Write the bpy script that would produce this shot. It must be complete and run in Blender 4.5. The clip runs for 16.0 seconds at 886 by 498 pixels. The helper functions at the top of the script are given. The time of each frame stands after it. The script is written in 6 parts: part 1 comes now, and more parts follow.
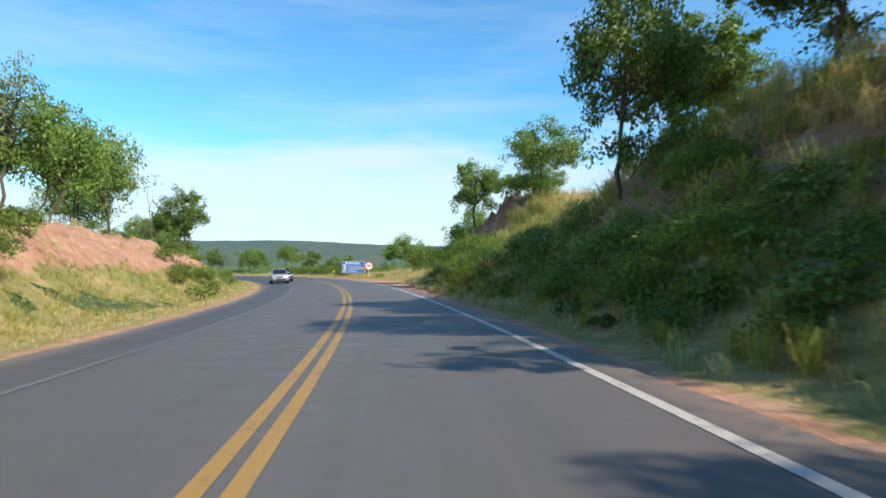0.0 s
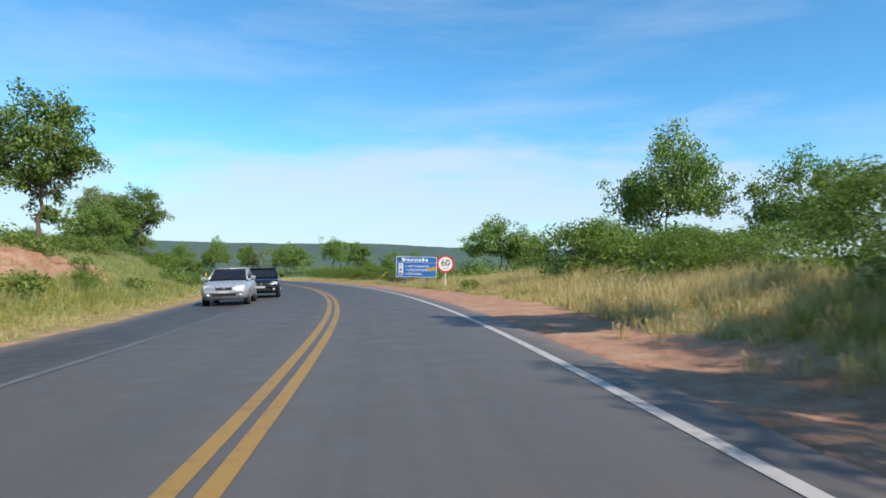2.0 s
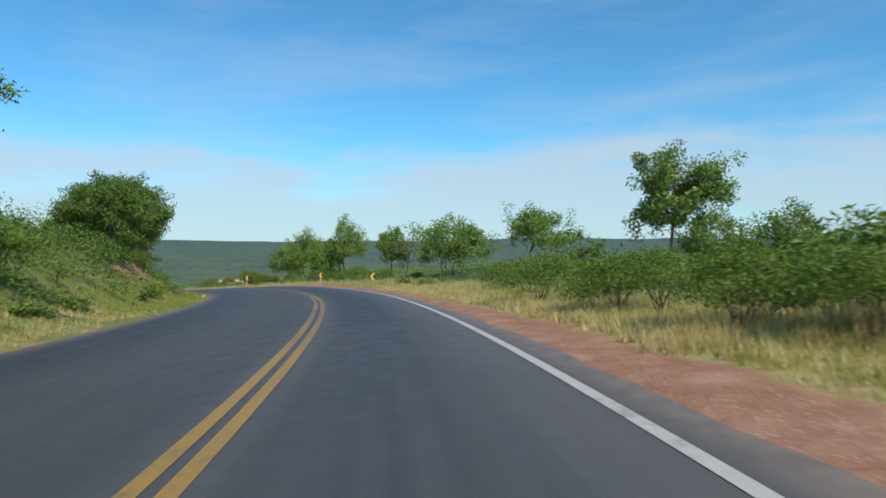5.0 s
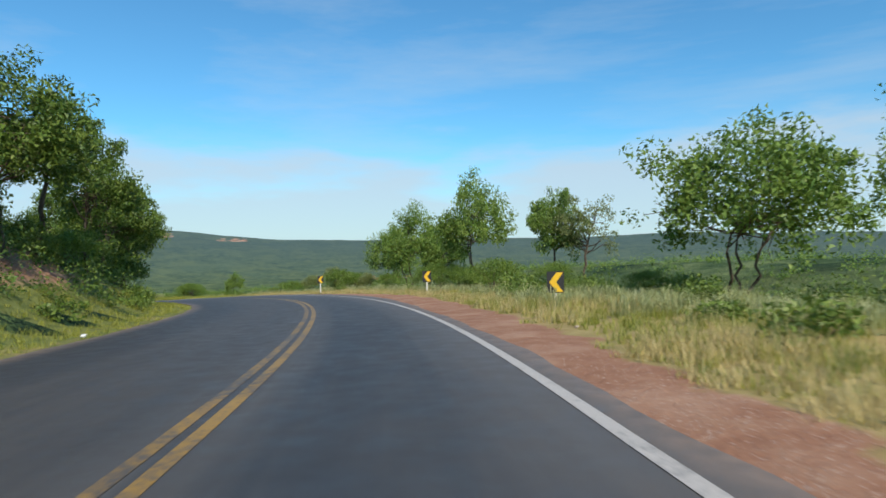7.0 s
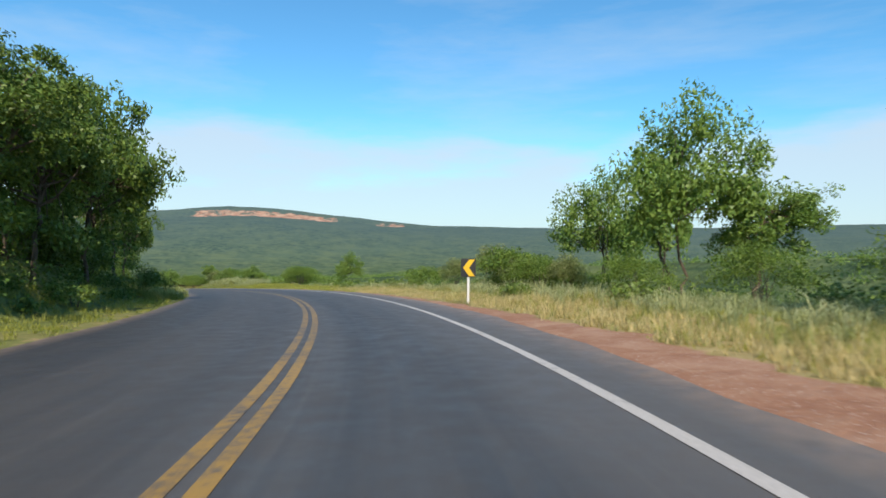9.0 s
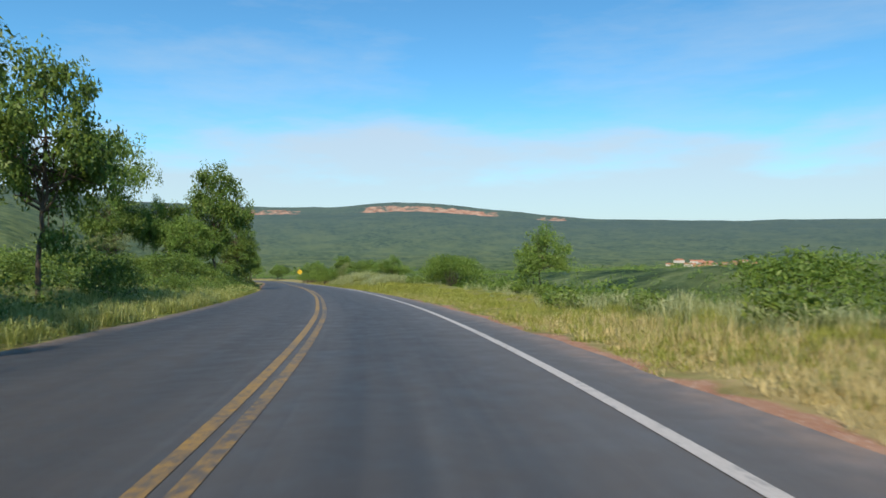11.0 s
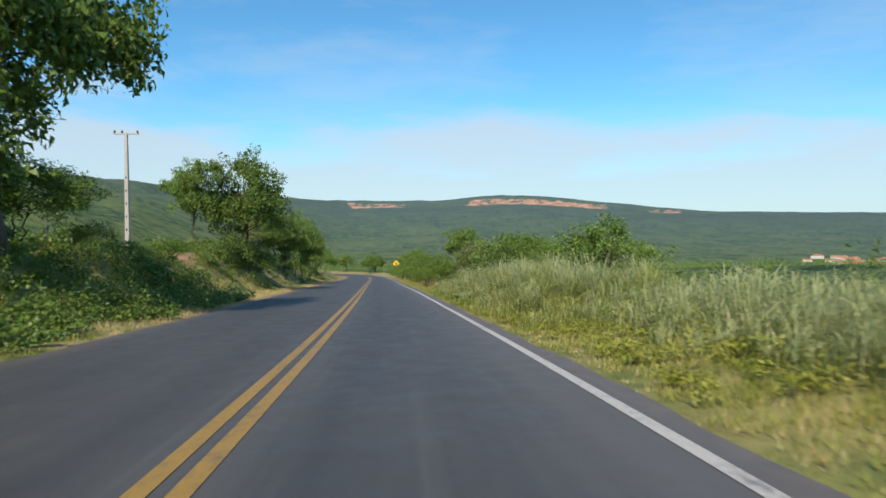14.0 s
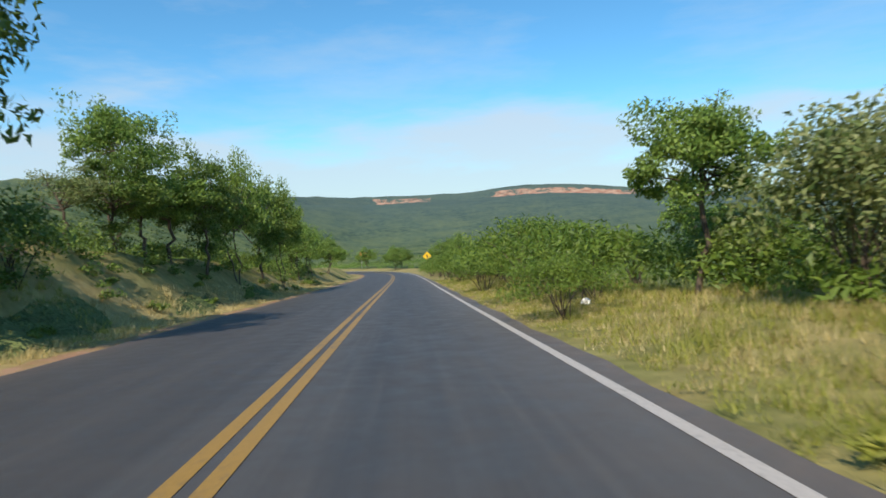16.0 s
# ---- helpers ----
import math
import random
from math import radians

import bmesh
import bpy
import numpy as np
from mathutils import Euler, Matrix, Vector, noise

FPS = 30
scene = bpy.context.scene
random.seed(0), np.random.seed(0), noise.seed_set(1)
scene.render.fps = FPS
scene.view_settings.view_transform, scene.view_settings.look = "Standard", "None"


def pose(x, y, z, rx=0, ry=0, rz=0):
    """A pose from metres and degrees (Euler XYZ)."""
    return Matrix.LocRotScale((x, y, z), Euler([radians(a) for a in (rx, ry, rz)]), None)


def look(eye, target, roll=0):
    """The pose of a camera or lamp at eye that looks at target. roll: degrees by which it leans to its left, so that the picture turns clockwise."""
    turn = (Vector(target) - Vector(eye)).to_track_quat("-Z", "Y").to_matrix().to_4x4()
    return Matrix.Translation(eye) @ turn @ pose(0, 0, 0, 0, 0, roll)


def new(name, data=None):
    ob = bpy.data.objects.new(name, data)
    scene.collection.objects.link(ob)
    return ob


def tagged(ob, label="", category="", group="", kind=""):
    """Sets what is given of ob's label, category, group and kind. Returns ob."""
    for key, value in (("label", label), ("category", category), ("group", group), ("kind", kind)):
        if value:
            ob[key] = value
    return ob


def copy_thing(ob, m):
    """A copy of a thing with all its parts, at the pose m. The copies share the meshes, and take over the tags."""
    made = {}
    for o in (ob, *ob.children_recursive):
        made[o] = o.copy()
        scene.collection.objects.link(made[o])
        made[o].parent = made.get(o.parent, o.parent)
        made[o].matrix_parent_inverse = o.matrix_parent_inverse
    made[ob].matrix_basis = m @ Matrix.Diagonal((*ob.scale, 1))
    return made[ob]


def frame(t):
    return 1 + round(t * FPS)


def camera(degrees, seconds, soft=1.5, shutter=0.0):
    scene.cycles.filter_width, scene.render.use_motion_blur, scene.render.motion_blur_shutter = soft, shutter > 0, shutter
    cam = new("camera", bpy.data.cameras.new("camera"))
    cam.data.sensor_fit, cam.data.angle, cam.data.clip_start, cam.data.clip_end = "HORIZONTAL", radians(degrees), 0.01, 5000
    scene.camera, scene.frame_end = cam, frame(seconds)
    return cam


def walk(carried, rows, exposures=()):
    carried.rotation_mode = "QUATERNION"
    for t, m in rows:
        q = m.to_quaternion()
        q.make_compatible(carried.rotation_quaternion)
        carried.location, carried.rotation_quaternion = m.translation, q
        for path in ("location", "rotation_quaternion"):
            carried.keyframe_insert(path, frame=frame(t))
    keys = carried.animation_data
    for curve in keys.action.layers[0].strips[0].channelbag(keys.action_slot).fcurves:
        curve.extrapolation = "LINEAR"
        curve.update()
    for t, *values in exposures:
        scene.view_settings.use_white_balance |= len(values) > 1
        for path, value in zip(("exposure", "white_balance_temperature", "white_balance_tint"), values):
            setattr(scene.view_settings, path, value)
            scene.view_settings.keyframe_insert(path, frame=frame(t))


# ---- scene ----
cam = camera(70.0, 16.0, soft=1.6, shutter=0.12)
PATH = [
    (0, (0.005, 0.016, 1.255), (0.002, 2.016, 1.278), 1.09),
    (0.5, (-0.822, 9.687, 0.991), (-0.875, 11.686, 1.008), 1.37),
    (1, (-1.936, 19.288, 0.733), (-2.050, 21.284, 0.756), 1.02),
    (1.5, (-3.287, 28.742, 0.505), (-3.462, 30.734, 0.530), 1.07),
    (2, (-4.876, 38.063, 0.295), (-5.098, 40.050, 0.323), 1.19),
    (2.5, (-6.711, 47.244, 0.120), (-6.993, 49.224, 0.151), 0.89),
    (3, (-8.819, 56.206, -0.066), (-9.189, 58.171, -0.032), 0.01),
    (3.5, (-11.349, 64.905, -0.265), (-11.817, 66.849, -0.249), -0.22),
    (4, (-14.349, 73.332, -0.484), (-14.920, 75.249, -0.480), -0.14),
    (4.5, (-17.742, 81.568, -0.730), (-18.418, 83.450, -0.723), -0.18),
    (5, (-21.564, 89.613, -0.982), (-22.333, 91.459, -0.975), -0.26),
    (5.5, (-25.760, 97.471, -1.244), (-26.610, 99.281, -1.236), -0.38),
    (6, (-30.281, 105.138, -1.519), (-31.206, 106.912, -1.512), -0.57),
    (6.5, (-35.129, 112.594, -1.812), (-36.133, 114.324, -1.806), -0.89),
    (7, (-40.299, 119.831, -2.112), (-41.413, 121.492, -2.109), -0.78),
    (7.5, (-45.910, 126.680, -2.456), (-47.119, 128.273, -2.472), -0.47),
    (8, (-51.879, 133.109, -2.823), (-53.174, 134.634, -2.824), 0.39),
    (8.5, (-58.299, 139.204, -3.175), (-59.683, 140.648, -3.175), 0.94),
    (9, (-65.001, 144.892, -3.582), (-66.477, 146.241, -3.616), 0.35),
    (9.5, (-72.016, 150.062, -4.032), (-73.576, 151.313, -4.074), 0.59),
    (10, (-79.220, 154.766, -4.527), (-80.858, 155.914, -4.567), -0.04),
    (10.5, (-86.712, 158.956, -5.014), (-88.418, 159.998, -5.061), 0.06),
    (11, (-94.442, 162.674, -5.527), (-96.207, 163.612, -5.580), 0.09),
    (11.5, (-102.365, 165.947, -6.065), (-104.178, 166.789, -6.122), 0.13),
    (12, (-110.434, 168.828, -6.623), (-112.282, 169.590, -6.682), 0.18),
    (12.5, (-118.600, 171.406, -7.200), (-120.471, 172.110, -7.270), 0.29),
    (13, (-126.845, 173.778, -7.794), (-128.725, 174.456, -7.871), 0.45),
    (13.5, (-135.110, 176.036, -8.399), (-136.998, 176.691, -8.475), 0.54),
    (14, (-143.401, 178.270, -9.018), (-145.295, 178.909, -9.091), 0.06),
    (14.5, (-151.715, 180.423, -9.619), (-153.621, 181.026, -9.691), -0.60),
    (15, (-159.985, 182.394, -10.228), (-161.897, 182.974, -10.319), -0.82),
    (15.5, (-168.228, 184.274, -10.837), (-170.145, 184.840, -10.912), -1.71),
    (16, (-176.475, 186.095, -11.439), (-178.394, 186.652, -11.531), -2.42),
]
# the film's own exposure, brighter under the dark bank
LIGHT = [(0, 0.40, 6800, 14), (1.0, 0.50, 6800, 17), (2.0, 0.16, 6600, 14), (3.0, -0.04, 6550, 12), (4.0, -0.17, 6500, 9), (6.5, -0.10, 6750, 11), (8.0, -0.12, 6700, 11), (9.0, 0.08, 6850, 13), (10.0, 0.03, 6850, 13),
         (12.5, -0.10, 6850, 12), (13.5, -0.06, 6900, 12), (14.5, 0.02, 6900, 13), (16.0, 0.02, 6900, 13)]
walk(cam, [(t, look(eye, target, roll)) for t, eye, target, roll in PATH], LIGHT)

# ---- daylight ----
SUN_AZ = math.atan2(0.82, -0.57)      # from +y towards +x
SUN_EL = radians(44)
world = bpy.data.worlds.new("world")
scene.world = world
world.use_nodes = True
wn, wl = world.node_tree.nodes, world.node_tree.links
wn.clear()
w_out, w_bg = wn.new("ShaderNodeOutputWorld"), wn.new("ShaderNodeBackground")
sky = wn.new("ShaderNodeTexSky")
sky.sky_type, sky.sun_disc = "NISHITA", False
sky.sun_elevation, sky.sun_rotation = SUN_EL, SUN_AZ
sky.air_density, sky.dust_density, sky.ozone_density = 1.0, 0.1, 4.0
w_bg.inputs["Strength"].default_value = 0.15
wtc = wn.new("ShaderNodeTexCoord")
wsep = wn.new("ShaderNodeSeparateXYZ")
wl.new(wtc.outputs["Generated"], wsep.inputs[0])
# thin cloud: a pale bank low over the horizon with a torn upper edge, and faint streaks above
wmap = wn.new("ShaderNodeMapping")
wmap.inputs["Scale"].default_value = (1.6, 1.6, 7.0)
wl.new(wtc.outputs["Generated"], wmap.inputs[0])
cn = wn.new("ShaderNodeTexNoise")
cn.inputs["Scale"].default_value, cn.inputs["Detail"].default_value, cn.inputs["Roughness"].default_value = 1.3, 6, 0.55
wl.new(wmap.outputs[0], cn.inputs["Vector"])


def wmath(op, a, b):
    n = wn.new("ShaderNodeMath")
    n.operation = op
    for k, v in enumerate((a, b)):
        if isinstance(v, (int, float)):
            n.inputs[k].default_value = v
        else:
            wl.new(v, n.inputs[k])
    return n.outputs[0]


lift = wmath("MULTIPLY", wmath("SUBTRACT", cn.outputs["Fac"], 0.5), 0.46)
bank = wn.new("ShaderNodeMapRange")
bank.interpolation_type = "SMOOTHSTEP"
for k, v in zip(("From Min", "From Max", "To Min", "To Max"), (0.210, 0.085, 0.0, 0.78)):
    bank.inputs[k].default_value = v
wl.new(wmath("SUBTRACT", wsep.outputs["Z"], lift), bank.inputs["Value"])
streak = wn.new("ShaderNodeMapRange")
for k, v in zip(("From Min", "From Max", "To Min", "To Max"), (0.45, 0.85, 0.0, 0.40)):
    streak.inputs[k].default_value = v
wmap2 = wn.new("ShaderNodeMapping")
wmap2.inputs["Scale"].default_value = (1.1, 2.2, 9.0)
wmap2.inputs["Rotation"].default_value = (0.10, 0.06, 0.5)
wl.new(wtc.outputs["Generated"], wmap2.inputs[0])
cn2 = wn.new("ShaderNodeTexNoise")
cn2.inputs["Scale"].default_value, cn2.inputs["Detail"].default_value, cn2.inputs["Roughness"].default_value = 1.7, 7, 0.6
wl.new(wmap2.outputs[0], cn2.inputs["Vector"])
wl.new(cn2.outputs["Fac"], streak.inputs["Value"])
cover = wmath("MAXIMUM", bank.outputs[0], streak.outputs[0])
wmix = wn.new("ShaderNodeMix")
wmix.data_type = "RGBA"
wl.new(cover, wmix.inputs["Factor"])
azure = wn.new("ShaderNodeMix")          # a clear azure sky
azure.data_type, azure.blend_type = "RGBA", "MULTIPLY"
azure.inputs["Factor"].default_value, azure.inputs["B"].default_value = 1.0, (0.50, 1.02, 1.16, 1)
wl.new(sky.outputs[0], azure.inputs["A"])
wl.new(azure.outputs["Result"], wmix.inputs["A"])
wmix.inputs["B"].default_value = (4.05, 4.85, 5.6, 1)
wl.new(wmix.outputs["Result"], w_bg.inputs["Color"])
wl.new(w_bg.outputs[0], w_out.inputs["Surface"])

sun = new("sun", bpy.data.lights.new("sun", "SUN"))
sun.data.energy, sun.data.angle, sun.data.color = 4.8, radians(0.55), (1.0, 0.93, 0.80)
sun.matrix_world = look((0, 0, 50), (-math.sin(SUN_AZ) * math.cos(SUN_EL), -math.cos(SUN_AZ) * math.cos(SUN_EL), 50 - math.sin(SUN_EL)))


# ---- materials ----
class Mat:
    """A small node-graph builder over one Principled material."""

    def __init__(self, name, rough=0.8, metal=0.0, spec=0.5):
        self.m = bpy.data.materials.new(name)
        self.m.use_nodes = True
        self.n, self.l = self.m.node_tree.nodes, self.m.node_tree.links
        self.p = self.n["Principled BSDF"]
        self.p.inputs["Roughness"].default_value, self.p.inputs["Metallic"].default_value = rough, metal
        self.p.inputs["Specular IOR Level"].default_value = spec
        self.tc = self.n.new("ShaderNodeTexCoord")
        self.place = self.n.new("ShaderNodeNewGeometry")

    def noise(self, scale, detail=4, rough=0.55, vec=None, stretch=None):
        t = self.n.new("ShaderNodeTexNoise")
        t.inputs["Scale"].default_value, t.inputs["Detail"].default_value, t.inputs["Roughness"].default_value = scale, detail, rough
        v = vec or self.place.outputs["Position"]
        if stretch:
            mp = self.n.new("ShaderNodeMapping")
            mp.inputs["Scale"].default_value = stretch
            self.l.new(v, mp.inputs[0])
            v = mp.outputs[0]
        self.l.new(v, t.inputs["Vector"])
        return t.outputs["Fac"]

    def ramp(self, fac, *stops):
        r = self.n.new("ShaderNodeValToRGB")
        e = r.color_ramp.elements
        while len(e) < len(stops):
            e.new(0.5)
        for el, (at, c) in zip(e, stops):
            el.position, el.color = at, (*c, 1) if len(c) == 3 else c
        self.l.new(fac, r.inputs[0])
        return r.outputs[0]

    def mix(self, fac, a, b, blend="MIX"):
        x = self.n.new("ShaderNodeMix")
        x.data_type, x.blend_type = "RGBA", blend
        for key, v in (("Factor", fac), ("A", a), ("B", b)):
            if isinstance(v, (int, float)):
                x.inputs[key].default_value = v
            elif isinstance(v, tuple):
                x.inputs[key].default_value = (*v, 1)
            else:
                self.l.new(v, x.inputs[key])
        return x.outputs["Result"]

    def val(self, fac, lo, hi, a=0.0, b=1.0):
        r = self.n.new("ShaderNodeMapRange")
        for k, v in zip(("From Min", "From Max", "To Min", "To Max"), (lo, hi, a, b)):
            r.inputs[k].default_value = v
        self.l.new(fac, r.inputs["Value"])
        return r.outputs[0]

    def math(self, op, a, b):
        n = self.n.new("ShaderNodeMath")
        n.operation = op
        for k, v in enumerate((a, b)):
            if isinstance(v, (int, float)):
                n.inputs[k].default_value = v
            else:
                self.l.new(v, n.inputs[k])
        return n.outputs[0]

    def attr(self, name):
        a = self.n.new("ShaderNodeAttribute")
        a.attribute_name = name
        return a.outputs["Fac"]

    def color(self, c):
        if isinstance(c, tuple):
            self.p.inputs["Base Color"].default_value = (*c, 1)
        else:
            self.l.new(c, self.p.inputs["Base Color"])
        return self

    def bump(self, h, dist=0.01, strength=1.0):
        b = self.n.new("ShaderNodeBump")
        b.inputs["Distance"].default_value, b.inputs["Strength"].default_value = dist, strength
        self.l.new(h, b.inputs["Height"])
        self.l.new(b.outputs[0], self.p.inputs["Normal"])
        return self

    def rough(self, r):
        self.l.new(r, self.p.inputs["Roughness"])
        return self

    def leafy(self, part, c):
        """Lets part of the light through, as thin leaves do."""
        t, mx = self.n.new("ShaderNodeBsdfTranslucent"), self.n.new("ShaderNodeMixShader")
        self.l.new(c, t.inputs["Color"])
        mx.inputs[0].default_value = part
        out = self.n["Material Output"]
        self.l.new(self.p.outputs[0], mx.inputs[1])
        self.l.new(t.outputs[0], mx.inputs[2])
        self.l.new(mx.outputs[0], out.inputs["Surface"])
        return self


def asphalt():
    m = Mat("asphalt", 0.72, spec=0.5)
    fine, mid, big = m.noise(90, 3, 0.7), m.noise(2.5, 4), m.noise(0.22, 3)
    c = m.ramp(fine, (0.25, (0.047, 0.043, 0.040)), (0.75, (0.118, 0.109, 0.099)))
    c = m.mix(m.val(mid, 0.35, 0.7, 0, 0.5), c, (0.086, 0.079, 0.073))
    c = m.mix(m.val(big, 0.4, 0.7, 0, 0.4), c, (0.058, 0.055, 0.053))
    lane = m.attr("wheel")
    streaks = m.math("MULTIPLY", lane, m.val(m.noise(0.6, 4), 0.3, 0.65, 0.2, 1.0))
    c = m.mix(m.math("MULTIPLY", streaks, 0.55), c, (0.040, 0.041, 0.044))
    # long streaks of wear along the lanes, and a browner surface on the oncoming lane
    cm = m.n.new("ShaderNodeCombineXYZ")
    m.l.new(m.attr("across"), cm.inputs[0])
    m.l.new(m.attr("along"), cm.inputs[1])
    long = m.noise(1.0, 6, 0.65, cm.outputs[0], (2.6, 0.035, 1))
    c = m.mix(m.val(long, 0.42, 0.62, 0, 0.50), c, (0.036, 0.037, 0.040))
    c = m.mix(m.val(m.noise(1.0, 5, 0.6, cm.outputs[0], (7.0, 0.12, 1)), 0.52, 0.72, 0, 0.35), c, (0.125, 0.118, 0.108))
    c = m.mix(m.val(m.attr("across"), -0.2, -0.6, 0, 0.45), c, (0.052, 0.046, 0.041))
    c = m.mix(m.val(m.attr("along"), 85, 50, 0, 0.50), c, (0.135, 0.122, 0.108))      # older, paler surfacing
    fresh = m.math("MULTIPLY", m.attr("fresh"), m.val(m.noise(0.9, 4), 0.25, 0.6, 0.55, 1.0))
    c = m.mix(m.math("MULTIPLY", fresh, 0.70), c, (0.026, 0.029, 0.034))      # dark binder worn smooth
    c = m.mix(m.val(m.attr("across"), 2.0, 3.0, 0, 0.5), c, (0.128, 0.116, 0.106))      # paler strip along the edge
    dust = m.attr("dust")
    c = m.mix(m.math("MULTIPLY", dust, m.val(m.noise(3.5, 5), 0.3, 0.65, 0.25, 1.0)), c, (0.235, 0.170, 0.130))
    m.color(c).rough(m.val(mid, 0.3, 0.7, 0.55, 0.75)).bump(fine, 0.006, 0.6)
    return m.m


def road_paint(name, col, worn, under=(0.06, 0.06, 0.062)):
    m = Mat(name, 0.6)
    wear = m.noise(9, 5, 0.7)
    big = m.noise(0.5, 3)
    c = m.ramp(m.noise(30, 3), (0.3, tuple(v * 0.8 for v in col)), (0.7, col))
    k = m.math("ADD", m.math("ADD", wear, m.attr("worn")), m.val(big, 0.3, 0.7, -0.12, 0.12))
    c = m.mix(m.val(k, worn - 0.04, worn + 0.24, 0.0, 0.92), c, under)
    m.color(c).bump(wear, 0.004, 0.5)
    return m.m


def ground_mat():
    m = Mat("ground", 0.95, spec=0.2)
    soil, dry = m.attr("soil"), m.attr("dry")
    n1, n2, n3 = m.noise(0.35, 5), m.noise(2.3, 6, 0.65), m.noise(14, 4, 0.7)
    red = m.ramp(n2, (0.25, (0.270, 0.130, 0.074)), (0.5, (0.42, 0.228, 0.138)), (0.75, (0.57, 0.385, 0.255)))
    red = m.mix(m.val(n3, 0.35, 0.7, 0, 0.45), red, (0.34, 0.155, 0.090))
    # darker, redder soil; on the cut face this colour stands for shade
    red = m.mix(m.math("MULTIPLY", m.attr("damp"), 0.6), red, (0.215, 0.092, 0.056))
    red = m.mix(m.val(m.noise(0.8, 4), 0.5, 0.68, 0, 0.4), red, (0.52, 0.34, 0.235))       # dry crust
    red = m.mix(m.val(m.noise(26, 2, 0.5), 0.62, 0.68, 0, 0.7), red, (0.55, 0.43, 0.35))  # loose gravel
    grass = m.ramp(n2, (0.3, (0.085, 0.115, 0.028)), (0.7, (0.21, 0.225, 0.065)))
    straw = m.ramp(n2, (0.3, (0.26, 0.195, 0.075)), (0.7, (0.44, 0.345, 0.15)))
    turf = m.mix(m.val(m.math("ADD", m.math("MULTIPLY", m.math("SUBTRACT", n1, 0.5), 1.3), dry), 0.2, 0.8), grass, straw)
    edge = m.math("ADD", soil, m.math("MULTIPLY", m.math("SUBTRACT", n2, 0.5), 1.1))
    m.color(m.mix(m.val(edge, 0.38, 0.62), turf, red)).bump(m.math("ADD", n3, m.math("MULTIPLY", m.math("MULTIPLY", n2, soil), 1.6)), 0.05, 0.7)
    return m.m


def far_mat():
    """Wooded slopes with bare red scars on the scarp, and haze mixed into the far colour."""
    m = Mat("wooded_slope", 0.95, spec=0.1)
    n1, n2 = m.noise(0.004, 5), m.noise(0.05, 8, 0.75)
    c = m.ramp(n2, (0.40, (0.016, 0.040, 0.020)), (0.50, (0.066, 0.108, 0.042)), (0.62, (0.165, 0.205, 0.085)))
    c = m.mix(m.val(n1, 0.45, 0.7, 0, 0.7), c, (0.115, 0.160, 0.070))
    c = m.mix(m.val(m.noise(0.011, 6, 0.65), 0.45, 0.62, 0, 0.65), c, (0.180, 0.210, 0.068))
    # bluish distance haze painted into the base colour, stronger further off
    c = m.mix(m.math("MULTIPLY", m.attr("far_haze"), 0.75), c, (0.072, 0.113, 0.120))
    scar = m.math("ADD", m.attr("scar"), m.math("MULTIPLY", m.math("SUBTRACT", m.noise(0.012, 6, 0.75), 0.5), 2.4))
    bare = m.ramp(m.noise(0.03, 4), (0.35, (0.33, 0.165, 0.11)), (0.6, (0.47, 0.31, 0.22)))
    c = m.mix(m.val(scar, 0.72, 0.95), c, bare)
    m.color(c).bump(n2, 6.0, 0.8)
    return m.m


def leaf_mat(name, dark, mid, light, through_part=0.35):
    m = Mat(name, 0.5, spec=0.35)
    rnd = m.place.outputs["Random Per Island"]
    c = m.ramp(rnd, (0.0, dark), (0.55, mid), (1.0, light))
    ob = m.n.new("ShaderNodeObjectInfo")
    c = m.mix(m.val(ob.outputs["Random"], 0, 1, 0, 0.35), c, mid)
    c = m.mix(m.val(m.noise(0.9, 3), 0.35, 0.65, 0, 0.4), c, light)
    m.color(c).leafy(through_part, c)
    return m.m


def bark_mat():
    m = Mat("bark", 0.9, spec=0.2)
    n = m.noise(6, 5, 0.7, stretch=(1, 1, 0.25))
    m.color(m.ramp(n, (0.3, (0.045, 0.033, 0.024)), (0.7, (0.19, 0.145, 0.105)))).bump(n, 0.03, 0.8)
    return m.m


def plain(name, col, rough=0.5, metal=0.0, scale=12, dirt=0.25):
    m = Mat(name, rough, metal)
    n, b = m.noise(scale, 5, 0.6), m.noise(scale * 0.15, 3)
    c = m.mix(m.val(n, 0.4, 0.75, 0, dirt), col, tuple(v * 0.62 for v in col))
    c = m.mix(m.val(b, 0.45, 0.75, 0, dirt * 0.7), c, tuple(0.5 * v + 0.10 for v in col))
    m.color(c).rough(m.val(n, 0.3, 0.7, rough * 0.85, min(1, rough * 1.15)))
    return m.m


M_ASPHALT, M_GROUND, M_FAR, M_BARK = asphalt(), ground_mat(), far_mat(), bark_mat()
M_YELLOW = road_paint("yellow_road_paint", (0.37, 0.21, 0.038), 0.54)
M_WHITE = road_paint("white_road_paint", (0.52, 0.475, 0.425), 0.60)
M_FAINT = road_paint("worn_white_paint", (0.17, 0.17, 0.17), 0.45)
M_LEAF = leaf_mat("tree_leaves", (0.048, 0.109, 0.015), (0.135, 0.242, 0.038), (0.274, 0.365, 0.075), 0.25)
M_LEAF_DARK = leaf_mat("dark_tree_leaves", (0.028, 0.07, 0.011), (0.084, 0.16, 0.024), (0.204, 0.269, 0.047), 0.22)
M_SHRUB = leaf_mat("shrub_leaves", (0.046, 0.099, 0.014), (0.124, 0.204, 0.032), (0.26, 0.32, 0.064), 0.25)
M_FERN = leaf_mat("feathery_leaves", (0.048, 0.105, 0.014), (0.125, 0.215, 0.030), (0.250, 0.335, 0.060), 0.40)
